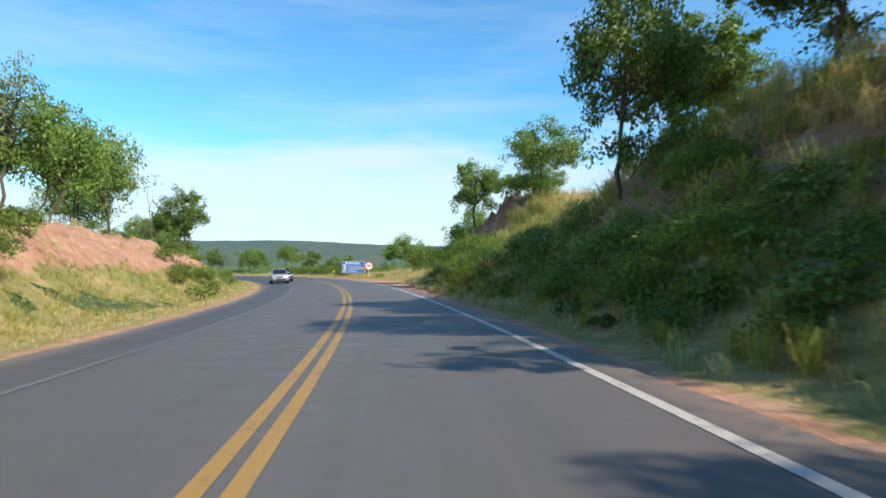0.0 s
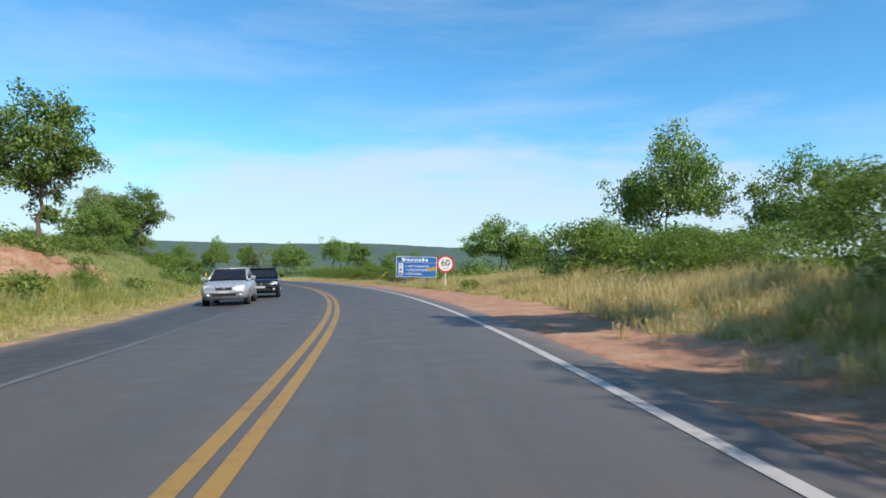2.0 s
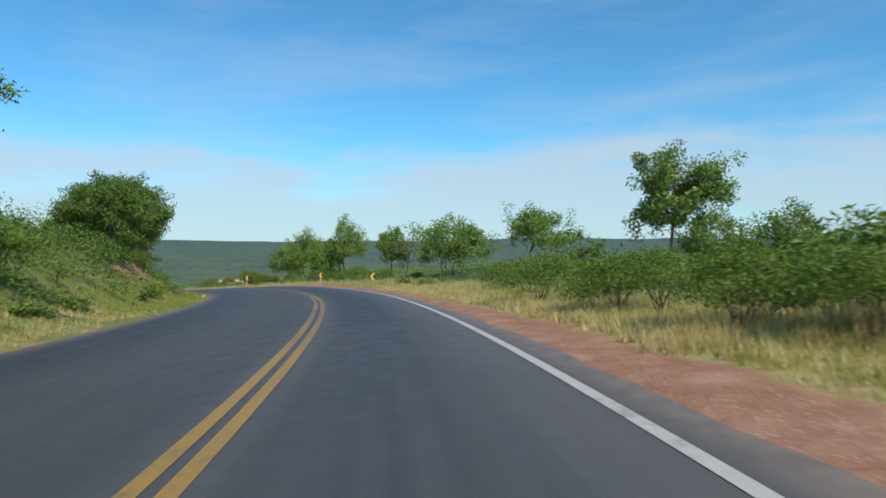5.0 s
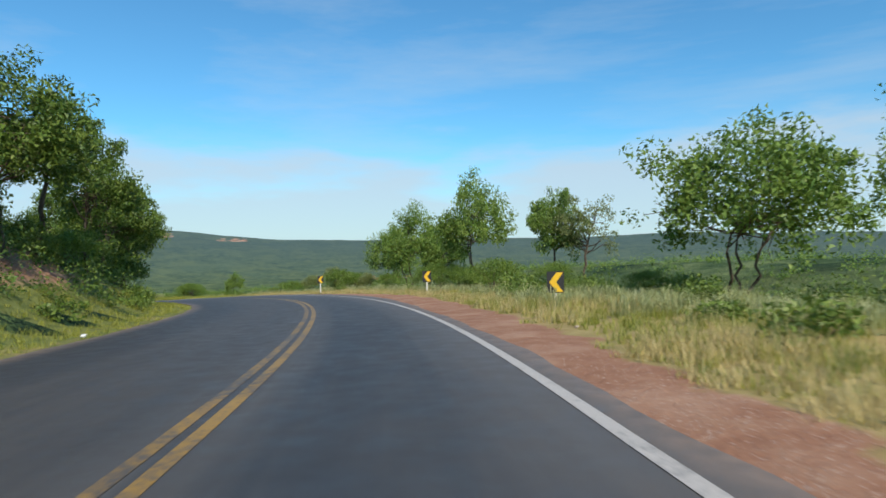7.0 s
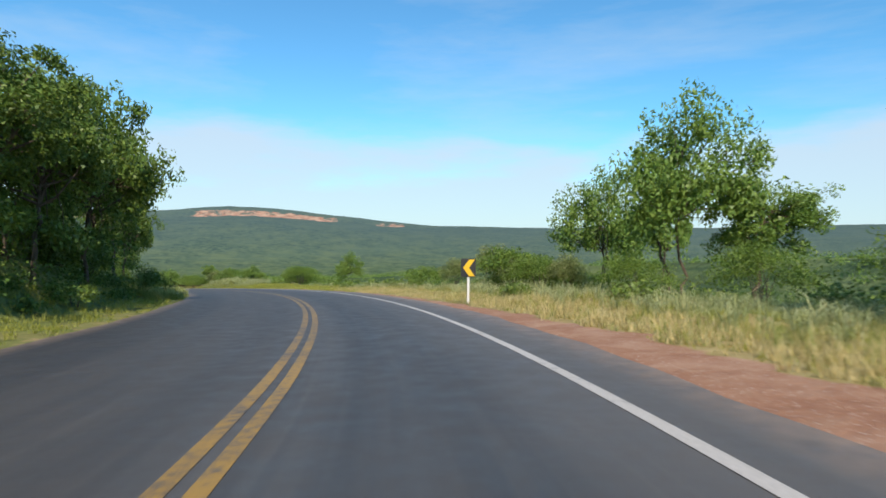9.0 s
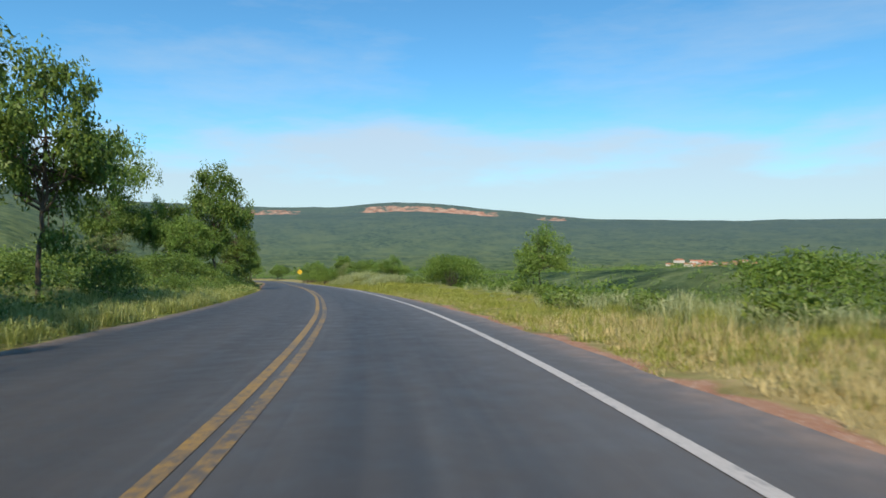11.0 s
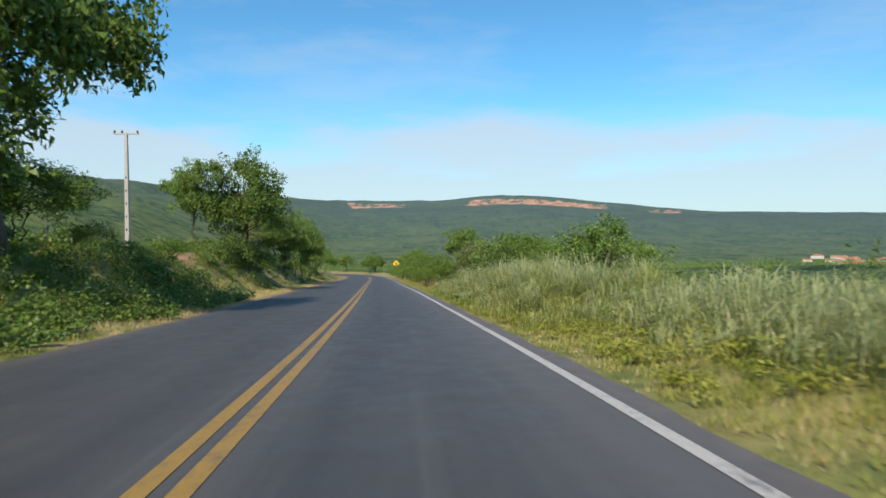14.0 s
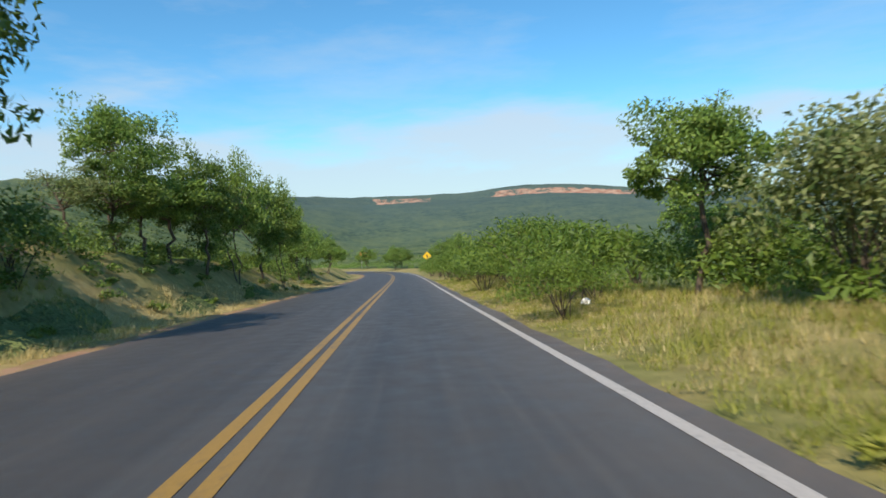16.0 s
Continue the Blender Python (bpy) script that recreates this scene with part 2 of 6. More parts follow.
M_PALE = leaf_mat("pale_leaves", (0.055, 0.105, 0.02), (0.145, 0.205, 0.045), (0.36, 0.37, 0.16), 0.30)
M_STRAW = leaf_mat("dry_grass", (0.28, 0.215, 0.065), (0.60, 0.475, 0.19), (0.80, 0.68, 0.36), 0.45)
M_GRASS = leaf_mat("green_grass", (0.08, 0.13, 0.020), (0.22, 0.27, 0.055), (0.42, 0.42, 0.13), 0.35)
M_REED = leaf_mat("grey_green_grass", (0.15, 0.190, 0.055), (0.36, 0.40, 0.155), (0.60, 0.60, 0.32), 0.40)
M_LUSH = leaf_mat("lush_low_grass", (0.13, 0.175, 0.020), (0.32, 0.35, 0.050), (0.52, 0.48, 0.12), 0.45)
M_BLADE = leaf_mat("long_grass_leaves", (0.12, 0.17, 0.028), (0.31, 0.35, 0.075), (0.58, 0.56, 0.21), 0.42)
M_TWIG = plain("dead_twig", (0.16, 0.11, 0.07), 0.9, 0, 20, 0.4)

# ---- the line of the road ----
# centre line and height of the road, about every nineteen metres
ROAD = [
    (1.63, -57.99, 1.60),
    (0.73, -37.99, 1.10),
    (0.03, -18.99, 0.55),
    (-0.97, -0.08, 0.00),
    (-2.96, 19.15, -0.54),
    (-5.99, 37.88, -0.97),
    (-10.09, 55.90, -1.35),
    (-15.63, 72.79, -1.79),
    (-22.87, 88.94, -2.27),
    (-31.61, 104.32, -2.80),
    (-41.64, 118.79, -3.39),
    (-52.97, 132.04, -4.08),
    (-65.85, 143.84, -4.86),
    (-79.90, 153.60, -5.78),
    (-94.99, 161.44, -6.78),
    (-110.87, 167.58, -7.89),
    (-127.21, 172.50, -9.06),
    (-143.77, 176.84, -10.27),
    (-160.33, 180.90, -11.50),
    (-176.78, 184.74, -12.71),
    (-195.42, 188.91, -14.10),
    (-214.02, 193.11, -15.50),
    (-233.02, 197.41, -16.90),
    (-252.02, 201.51, -18.30),
    (-271.02, 205.31, -19.60),
    (-290.01, 208.41, -20.90),
    (-309.00, 209.91, -22.10),
    (-326.99, 208.91, -23.20),
    (-344.97, 204.91, -24.20),
    (-361.96, 196.92, -25.20),
]


def spline(points, step=0.8):
    """Catmull-Rom through the points, resampled evenly; also the length run, from the fourth point."""
    p = np.array(points, float)
    p = np.vstack([2 * p[0] - p[1], p, 2 * p[-1] - p[-2]])
    u = np.linspace(0, 1, 40, endpoint=False)[:, None]
    out = []
    for a, b, c, d in zip(p[:-3], p[1:-2], p[2:-1], p[3:]):
        out.append(0.5 * (2 * b + (c - a) * u + (2 * a - 5 * b + 4 * c - d) * u**2 + (3 * b - a - 3 * c + d) * u**3))
    q = np.vstack(out + [p[-2:-1]])
    run = np.r_[0, np.cumsum(np.hypot(*np.diff(q[:, :2], axis=0).T))]
    s = np.arange(0, run[-1], step)
    q = np.stack([np.interp(s, run, q[:, k]) for k in range(3)], 1)
    zero = s[np.argmin(np.hypot(q[:, 0] - points[3][0], q[:, 1] - points[3][1]))]
    return q, s - zero


RC, RS = spline(ROAD)
_t = np.gradient(RC[:, :2], axis=0)
_t /= np.linalg.norm(_t, axis=1)[:, None]
RN = np.c_[_t[:, 1], -_t[:, 0]]          # to the right of travel
# the centre line wanders a little between the lanes' edges
KNOTS = [0, 12, 24, 36, 48, 60, 75, 90, 108, 120, 132, 145, 158, 170, 182, 196, 208, 222, 234, 246, 258, 270, 282, 294, 306]
RC[:, :2] += RN * np.interp(RS, KNOTS,
                            [0.016, -0.009, 0.017, 0.05, 0.038, 0.059, 0.039, 0.067, 0.103, 0.121, -0.004, -0.033, 0.078, 0.162, 0.072, 0.023, 0.032, 0.039, 0.137, 0.178, 0.141, 0.07, 0.03, 0.034, 0.022])[:, None]
S_MIN, S_MAX = RS[0], RS[-1]


def edge_line_at(s):
    """Offset of the white line at the right of the lane."""
    return np.interp(s, KNOTS, [3.35, 3.36, 3.309, 3.291, 3.288, 3.233, 3.247, 3.247, 3.253, 3.251, 3.257, 3.317, 3.273, 3.195, 3.248, 3.301, 3.312, 3.325, 3.291, 3.339, 3.336, 3.306, 3.317, 3.288, 3.29])


def tilt(s):
    """Superelevation: the right side stands higher through the bend."""
    return np.interp(s, [0, 160, 215, 400], [0.045, 0.045, 0.015, 0.0])


def smooth(x, a, b):
    t = np.clip((x - a) / (b - a), 0, 1)
    return t * t * (3 - 2 * t)


def edge_left(s):
    return np.interp(s, [0, 40, 62, 150, 195, 225, 262, 290, 400], [-4.9, -5.4, -5.9, -5.8, -5.8, -4.8, -4.3, -4.6, -4.4])


def edge_right(s):
    return np.interp(s, [0, 20, 50, 95, 118, 148, 160, 178, 198, 222, 240, 262, 400], [3.95, 3.85, 3.88, 3.82, 3.64, 3.68, 4.0, 4.45, 4.4, 4.15, 3.78, 3.68, 3.70])


def wav(x, y, k, seed=0.0):
    """Cheap smooth unevenness, about -1 to 1."""
    return (np.sin(x * k + seed) * np.cos(y * k * 1.13 + 2 * seed) + 0.6 * np.sin(x * k * 2.3 - y * k * 1.7 + 3 * seed)
            + 0.4 * np.cos(x * k * 4.1 + y * k * 3.7 + seed) + 0.25 * np.sin(x * k * 8.7 - y * k * 7.9 + 5 * seed)) / 2.0


def cross_height(s, u):
    """Height of the ground over the road's centre, at s along and u to the right of it."""
    el, er = edge_left(s), edge_right(s)
    z = tilt(s) * np.clip(u, -6, 6)
    # right: a high cut bank, then level, then falling to the valley
    d = u - er
    cut = smooth(s, 50, 42)
    slope = 5.6 * smooth(d, 0.9, 6.6 + 1.0 * np.sin(s * 0.13))
    bench = 1.5 * smooth(d, 0.9, 4.0) + 4.4 * smooth(d, 4.8 + 0.5 * np.sin(s * 0.8), 6.6 + 0.5 * np.sin(s * 0.8))
    lit = 4.5 * np.clip((d - 0.9) / 7.8, 0, 1) + 0.25 * np.sin(d * 1.7 + s * 0.4) * smooth(d, 1, 3)
    k, k2 = smooth(s, 19, 25), smooth(s, 34, 38.5)
    rise = (slope * (1 - k) + lit * k) * (1 - k2) + bench * k2 + 0.05 * np.clip(d - 7, 0, 30)
    mound = 0.9 * smooth(d, 2.5, 8) * smooth(s, 92, 66)
    level = -0.05 * np.clip(d - 6, 0, 400) * smooth(s, 80, 120) - 0.13 * np.clip(d - 9, 0, 500) * smooth(s, 100, 150)
    level += 0.35 * smooth(d, 0.8, 3.0) * smooth(s, 218, 250) - 0.24 * np.clip(d - 5.5, 0, 45) * smooth(s, 200, 235)
    right = cut * rise + (1 - cut) * (mound + level)
    # left: a low red cut, a grass slope, a wooded bank, then a low bank again
    e = el - u
    h1 = np.interp(s, [-40, 0, 30, 62, 78, 100, 125, 150, 190, 215, 240, 262, 300, 340], [3.8, 3.8, 3.3, 2.6, 1.9, 2.6, 3.4, 3.8, 3.0, 1.0, 0.9, 1.8, 2.6, 1.6])
    w1 = np.interp(s, [0, 60, 85, 110, 200, 245, 262], [5.2, 5.6, 8.0, 6.5, 6.0, 6.0, 3.6])
    left = h1 * smooth(e, 1.7, 1.7 + w1) + 0.05 * np.clip(e - 8, 0, 40)
    z = z + np.where(d > 0, right, 0) + np.where(e > 0, left, 0)
    return z


FAR_C = (-100.0, 150.0)
# ridge height by bearing, degrees to the left of +y
RIDGE_AZ = [-180, -60, -30, 0, 12, 25, 40, 47, 50, 54, 58, 62, 66, 69, 72, 80, 88, 96, 104, 120, 180]
RIDGE_Z = [10, 15, 45, 66, 80, 62, 66, 70, 82, 112, 138, 168, 182, 166, 146, 142, 138, 150, 160, 60, 10]


def far_height(x, y):
    dx, dy = x - FAR_C[0], y - FAR_C[1]
    r, az = np.hypot(dx, dy), np.degrees(np.arctan2(-dx, dy))
    ridge = np.interp(az, RIDGE_AZ, RIDGE_Z) + 5 * wav(x, y, 0.004)
    low = np.interp(az, [-180, -100, -60, 20, 85, 105, 125, 180], [0, -5, -85, -95, -85, -10, 20, 0])
    z = low * smooth(r, 90, 1150)
    start = np.interp(az, [20, 80, 96, 110], [2000, 1900, 700, 400])
    end = np.interp(az, [20, 80, 96, 110], [3700, 3700, 2400, 1700])
    z = z + (ridge * 0.62 - z) * smooth(r, start, end)
    z = z + (ridge - z) * smooth(r, end, end + 240)
    return z + 4 * wav(x, y, 0.011, 1.0) * smooth(r, 250, 700)


def road_near(x, y):
    """For arrays of places: length along the road and distance to the right of it, for the nearest piece of road."""
    x, y = np.ravel(x), np.ravel(y)
    best, idx = np.full(x.shape, 1e18), np.zeros(x.shape, int)
    for k in range(0, len(RC), 3):
        d = (x - RC[k, 0]) ** 2 + (y - RC[k, 1]) ** 2
        hit = d < best
        best[hit], idx[hit] = d[hit], k
    off = np.c_[x, y] - RC[idx, :2]
    tang = np.c_[-RN[idx, 1], RN[idx, 0]]
    s = RS[idx] + (off * tang).sum(1).clip(-1.3, 1.3)
    return s, (off * RN[idx]).sum(1), np.sqrt(best)


def ground_height(x, y):
    """Height of the ground at places of the plan."""
    x, y = np.atleast_1d(np.asarray(x, float)), np.atleast_1d(np.asarray(y, float))
    s, u, dist = road_near(x, y)
    u = np.where(np.abs(u) < dist - 4, np.sign(u + 1e-9) * dist, u)
    zr = np.interp(s, RS, RC[:, 2])
    near = zr + cross_height(s, u)
    near = near + 0.22 * wav(x, y, 0.55) * smooth(np.abs(u), 5.5, 9)
    k = smooth(dist, 25, 130)
    return near * (1 - k) + np.maximum(far_height(x, y) + zr * np.exp(-dist / 300.0), -140) * k


def mesh_ob(name, verts, faces, mat, parent=None, smooth_shade=True, attrs=None):
    """One mesh object from arrays; faces: an array of triangles or quads."""
    me = bpy.data.meshes.new(name)
    verts, faces = np.asarray(verts, np.float32), np.asarray(faces, np.int32)
    k = faces.shape[1]
    me.vertices.add(len(verts))
    me.vertices.foreach_set("co", verts.ravel())
    me.loops.add(faces.size)
    me.loops.foreach_set("vertex_index", faces.ravel())
    me.polygons.add(len(faces))
    me.polygons.foreach_set("loop_start", np.arange(0, faces.size, k, dtype=np.int32))
    me.polygons.foreach_set("loop_total", np.full(len(faces), k, np.int32))
    me.polygons.foreach_set("use_smooth", np.full(len(faces), smooth_shade))
    for key, v in (attrs or {}).items():
        a = me.attributes.new(key, "FLOAT", "POINT")
        a.data.foreach_set("value", np.asarray(v, np.float32).ravel())
    me.update(calc_edges=True)
    me.materials.append(mat)
    ob = new(name, me)
    ob.parent = parent
    return ob


def grid_faces(n, m):
    i = np.arange(n * m).reshape(n, m)
    return np.stack([i[:-1, :-1], i[1:, :-1], i[1:, 1:], i[:-1, 1:]], -1).reshape(-1, 4)


def ribbon(name, mat, us, s0, s1, lift, height=None, attrs=None, step=1):
    """A strip along the road; us(s) gives the offsets across, lift raises it."""
    pick = np.where((RS >= s0) & (RS <= s1))[0][::step]
    s = RS[pick]
    u = np.stack([np.broadcast_to(v, s.shape) for v in us(s)], 1)
    x = RC[pick, None, 0] + RN[pick, None, 0] * u
    y = RC[pick, None, 1] + RN[pick, None, 1] * u
    ss = np.broadcast_to(s[:, None], u.shape)
    z = RC[pick, None, 2] + (tilt(ss) * u if height is None else height(ss, u, x, y)) + lift
    at = attrs(ss, u) if attrs else None
    # quads wound so that they face up
    f = grid_faces(*u.shape)[:, ::-1]
    return mesh_ob(name, np.stack([x, y, z], -1).reshape(-1, 3), f, mat, attrs=at)


def wheel_tracks(s, u):
    w = sum(np.exp(-((u - c) / 0.42) ** 2) for c in (-2.6, -0.95, 0.95, 2.55))
    lane = np.interp(s, [84, 112, 138, 160, 215, 400], [0, 1, 0.9, 0.5, 0.35, 0.3]) * smooth(u, 0.35, 0.9) * smooth(u, 2.7, 1.8)
    outer = 0.9 * smooth(s, -5, 25) * smooth(s, 250, 215) * smooth(u, -2.9, -3.6)
    return {"wheel": w, "along": s, "across": u, "fresh": np.maximum(lane, outer), "dust": np.interp(s, [222, 242], [1.0, 0.35]) * np.maximum(smooth(u, np.minimum(edge_right(s) - 0.5, 3.6), edge_right(s) - 0.02), smooth(-u, -edge_left(s) - 0.6, -edge_left(s) - 0.05))}


def rag(s, k):
    return 0.035 * np.sin(s * 0.9 + k) + 0.03 * np.sin(s * 2.3 + 2 * k)


tagged(ribbon("road", M_ASPHALT, lambda s: [edge_left(s) + rag(s, 1)] + [edge_left(s) * k for k in np.linspace(0.94, 0.06, 14)]
              + [edge_right(s) * k for k in np.linspace(0.0, 0.95, 14)] + [edge_right(s) + rag(s, 4)], S_MIN, S_MAX, 0.0, attrs=wheel_tracks),
       "dark grey asphalt road with worn wheel tracks", "road", kind="structure")
def wear_along(name, u0, s):
    """How far the paint is worn off along the road; the bend has taken most of it."""
    if name == "edge_line":
        return np.interp(s, [0, 30, 60], [0.05, 0.03, 0.0])
    if u0 < 0:
        return np.interp(s, [0, 95, 112, 128, 150, 172, 195, 226, 250], [-0.03, -0.01, 0.09, 0.18, 0.17, 0.13, 0.16, 0.05, 0.0])
    return np.interp(s, [0, 95, 112, 140, 165, 185, 200, 232, 246, 258], [-0.03, -0.01, 0.09, 0.10, 0.10, 0.14, 0.18, 0.18, 0.08, 0.0])


for name, u0, w, mat, a, b, label in (("centre_line", -0.125, 0.145, M_YELLOW, S_MIN, S_MAX, "worn yellow painted centre line on asphalt"),
                                      ("centre_line", 0.125, 0.145, M_YELLOW, S_MIN, S_MAX, "worn yellow painted centre line on asphalt"),
                                      ("edge_line", edge_line_at, 0.135, M_WHITE, S_MIN, S_MAX, "white painted edge line on asphalt"),
                                      ("edge_line", -3.25, 0.13, M_FAINT, S_MIN, 60, "almost worn away white edge line")):
    at_u = u0 if callable(u0) else (lambda s, c=u0: c + 0.0 * s)
    tagged(ribbon(name, mat, lambda s: (at_u(s) - w / 2, at_u(s) + w / 2), a, b, 0.006, attrs=lambda s, u: {"worn": wear_along(name, u0, s)}), label, "road marking", kind="structure")


# ---- the ground ----
def soil_amount(s, u):
    """Bare red soil: the right-hand shoulder, and the cut faces."""
    d, e = u - edge_right(s), edge_left(s) - u
    wide = np.interp(s, [0, 26, 36, 48, 60, 75, 90, 105, 118, 130, 140, 148, 162, 176, 190, 205, 226, 244], [0.4, 0.45, 0.8, 2.0, 2.8, 2.1, 1.3, 1.15, 0.75, 0.75, 1.25, 1.6, 1.6, 1.0, 0.4, 0.25, 0.14, -0.3])
    wide = wide + (0.20 * np.sin(s * 1.7) * np.sin(s * 0.61) + 0.10 * np.sin(s * 4.3 + 1)) * smooth(s, 20, 50)
    shoulder = smooth(d, wide + 0.35, wide - 0.25) * (d > -0.5)
    cut_r = smooth(d, 2.0, 4.0) * smooth(d, 10, 7.5) * smooth(s, 56, 46) * np.interp(s, [16, 25], [0.60, 0.46])
    cut_r = np.maximum(cut_r, 0.9 * smooth(d, 4.2, 5.0) * smooth(d, 8.0, 7.2) * smooth(s, 35.5, 38) * smooth(s, 51, 48))
    cut_l = smooth(e, 3.6, 4.8) * smooth(e, 8.6, 7.2) * np.interp(s, [-20, 0, 50, 72, 80, 128, 138, 160, 175, 262, 275, 300, 320], [0.95, 0.95, 0.95, 0.8, 0, 0, 0.85, 0.6, 0, 0, 0.6, 0.5, 0])
    strip_l = 0.62 * smooth(e, 0.9, 0.5) * (e > -0.5) * np.interp(s, [0, 40, 80, 255, 275, 400], [0.9, 0.9, 0.6, 0.5, 0.85, 0.85])
    return np.maximum.reduce([shoulder, cut_r, cut_l, strip_l])


def dry_amount(s, u):
    d, e = u - edge_right(s), edge_left(s) - u
    r = np.interp(s, [0, 60, 150, 205, 225, 270, 300], [0.6, 0.8, 0.85, 0.7, 0.35, 0.4, 0.6])
    l = np.interp(s, [0, 80, 120, 260, 280, 350], [0.75, 0.65, 0.3, 0.3, 0.75, 0.7]) * np.interp(e, [0, 3, 6], [1, 0.8, 0.5])
    return np.where(d > 0, r, l)


def red_soil_shade_amount(s, u):
    """Darker, redder soil further along; on the cut bank's raw face it paints shade."""
    return np.maximum(np.interp(s, [60, 95, 150, 200], [0.0, 0.7, 0.8, 0.5]), 1.25 * smooth(u - edge_right(s), 2.2, 3.6) * smooth(s, 58, 50))


def verge_height(s, u, x, y):
    z = cross_height(s, u) + 0.22 * wav(x, y, 0.55) * smooth(np.abs(u), 5.5, 9) + 0.035 * wav(x, y, 2.6, 0.7)
    steep = smooth(u - edge_right(s), 1.5, 3.5) * smooth(s, 58, 44) * (u > 0) + smooth(edge_left(s) - u, 2.2, 4) * (u < 0) * soil_amount(s, u)
    z = z + (0.38 * wav(x + 0.7 * z, y, 1.15, 2.2) + 0.20 * wav(x, y - z, 3.1, 0.4)) * steep
    z = z + (0.45 * wav(s, u * 0.8, 1.3, 0.9) + 0.32 * wav(s, u, 2.7, 0.3) - 0.25) * smooth(u - edge_right(s), 4.6, 6.2) * smooth(s, 33, 37) * smooth(s, 53, 49) * (u > 0) * (u < 12)
    rim = np.abs(u) >= 17.4
    inner = np.where(u > 0, u < edge_right(s) + 0.02, u > edge_left(s) - 0.02)
    return z - 0.5 * rim - 0.06 * inner


tagged(ribbon("verge_right", M_GROUND, lambda s: [edge_right(s) - 0.25] + [edge_right(s) + rag(s, 4) + 0.03] + [edge_right(s) + v for v in np.linspace(0.5, 12.9, 32)] + [17.5 + 0 * s],
              S_MIN, S_MAX, -0.025, verge_height, lambda s, u: {"soil": soil_amount(s, u), "dry": dry_amount(s, u), "damp": red_soil_shade_amount(s, u)}),
       "red earth shoulder and dry grass verge beside the road", "verge", kind="structure")
tagged(ribbon("verge_left", M_GROUND, lambda s: [-17.5 + 0 * s] + [edge_left(s) - v for v in np.linspace(12.4, 0.5, 32)] + [edge_left(s) + rag(s, 1) - 0.03] + [edge_left(s) + 0.25],
              S_MIN, S_MAX, -0.025, verge_height, lambda s, u: {"soil": soil_amount(s, u), "dry": dry_amount(s, u), "damp": red_soil_shade_amount(s, u)}),
       "grass verge and low red earth cutting beside the road", "verge", kind="structure")


def spread(lo, hi, step, far_lo, far_hi, cap_lo, cap_hi, grow=1.115):
    mid = list(np.arange(lo, hi + step, step))
    d, v = step, mid[-1]
    while v < far_hi:
        d = min(d * grow, cap_hi)
        v += d
        mid.append(v)
    d, v, low = step, mid[0], []
    while v > far_lo:
        d = min(d * grow, cap_lo)
        v -= d
        low.append(v)
    return np.array(low[::-1] + mid)


GX, GY = spread(-330, 45, 2.5, -4950, 3200, 42, 250), spread(-45, 262, 2.5, -2200, 4900, 250, 42)
gx, gy = np.meshgrid(GX, GY, indexing="ij")
gs, gu, gd = road_near(gx, gy)
gz = ground_height(gx.ravel(), gy.ravel())
gz -= 0.32 * ((np.abs(gu) < 16.4) & (gd < 19) & (gs > S_MIN + 1) & (gs < S_MAX - 1))
gz -= 1.8 * ((gu > 3) & (gu < 13.5) & (gs > -20) & (gs < 58) & (gd < 16))
dx, dy = gx.ravel() - FAR_C[0], gy.ravel() - FAR_C[1]
gaz, gr = np.degrees(np.arctan2(-dx, dy)), np.hypot(dx, dy)
scar = smooth(gr, 3690, 3740) * smooth(gr, 3880, 3830) * np.maximum(smooth(gaz, 55.5, 57.5) * smooth(gaz, 70.5, 68.5),
       0.9 * np.maximum(smooth(gaz, 50, 51) * smooth(gaz, 54, 53), smooth(gaz, 73.5, 75) * smooth(gaz, 81, 79)))
near_k = smooth(gd, 60, 20)
tagged(mesh_ob("ground", np.c_[gx.ravel(), gy.ravel(), gz], grid_faces(*gx.shape), M_FAR, attrs={"scar": scar, "far_haze": smooth(gr, 900, 3600)}),
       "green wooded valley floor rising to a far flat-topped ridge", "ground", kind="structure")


# ---- plants ----
rng = np.random.default_rng(7)


def part(name, ob_mesh, parent, label=""):
    ob_mesh.name, ob_mesh.parent = name, parent
    return tagged(ob_mesh, label) if label else ob_mesh


def leaf_quads(c, size, out=None, flat=0.45, longer=1.7):
    """Small pointed leaves at the places c: vertices and faces."""
    n = len(c)
    nor = rng.normal(size=(n, 3))
    if out is not None:
        nor = nor * 0.75 + out
    nor[:, 2] += flat
    nor /= np.linalg.norm(nor, axis=1)[:, None]
    a = np.cross(nor, rng.normal(size=(n, 3)))
    a /= np.linalg.norm(a, axis=1)[:, None] + 1e-9
    b = np.cross(nor, a)
    sz = (size * rng.uniform(0.65, 1.35, n))[:, None]
    v = np.stack([c - a * sz * longer * 0.5, c + a * sz * longer * 0.1 + b * sz * 0.62, c + a * sz * longer * 0.55 - b * sz * 0.35], 1)
    return v.reshape(-1, 3), np.arange(3 * n).reshape(n, 3)


def tube(points, radii, sides=6):
    p, r = np.asarray(points, float), np.asarray(radii, float)
    t = np.gradient(p, axis=0)
    t /= np.linalg.norm(t, axis=1)[:, None] + 1e-9
    a = np.cross(t, (0.31, 0.87, 0.11))
    a /= np.linalg.norm(a, axis=1)[:, None] + 1e-9
    b = np.cross(t, a)
    ang = np.linspace(0, 2 * np.pi, sides, endpoint=False)
    v = p[:, None] + r[:, None, None] * (np.cos(ang)[None, :, None] * a[:, None] + np.sin(ang)[None, :, None] * b[:, None])
    i = np.arange(len(p) * sides).reshape(len(p), sides)
    j = np.roll(i, -1, axis=1)
    return v.reshape(-1, 3), np.stack([i[:-1], j[:-1], j[1:], i[1:]], -1).reshape(-1, 4)


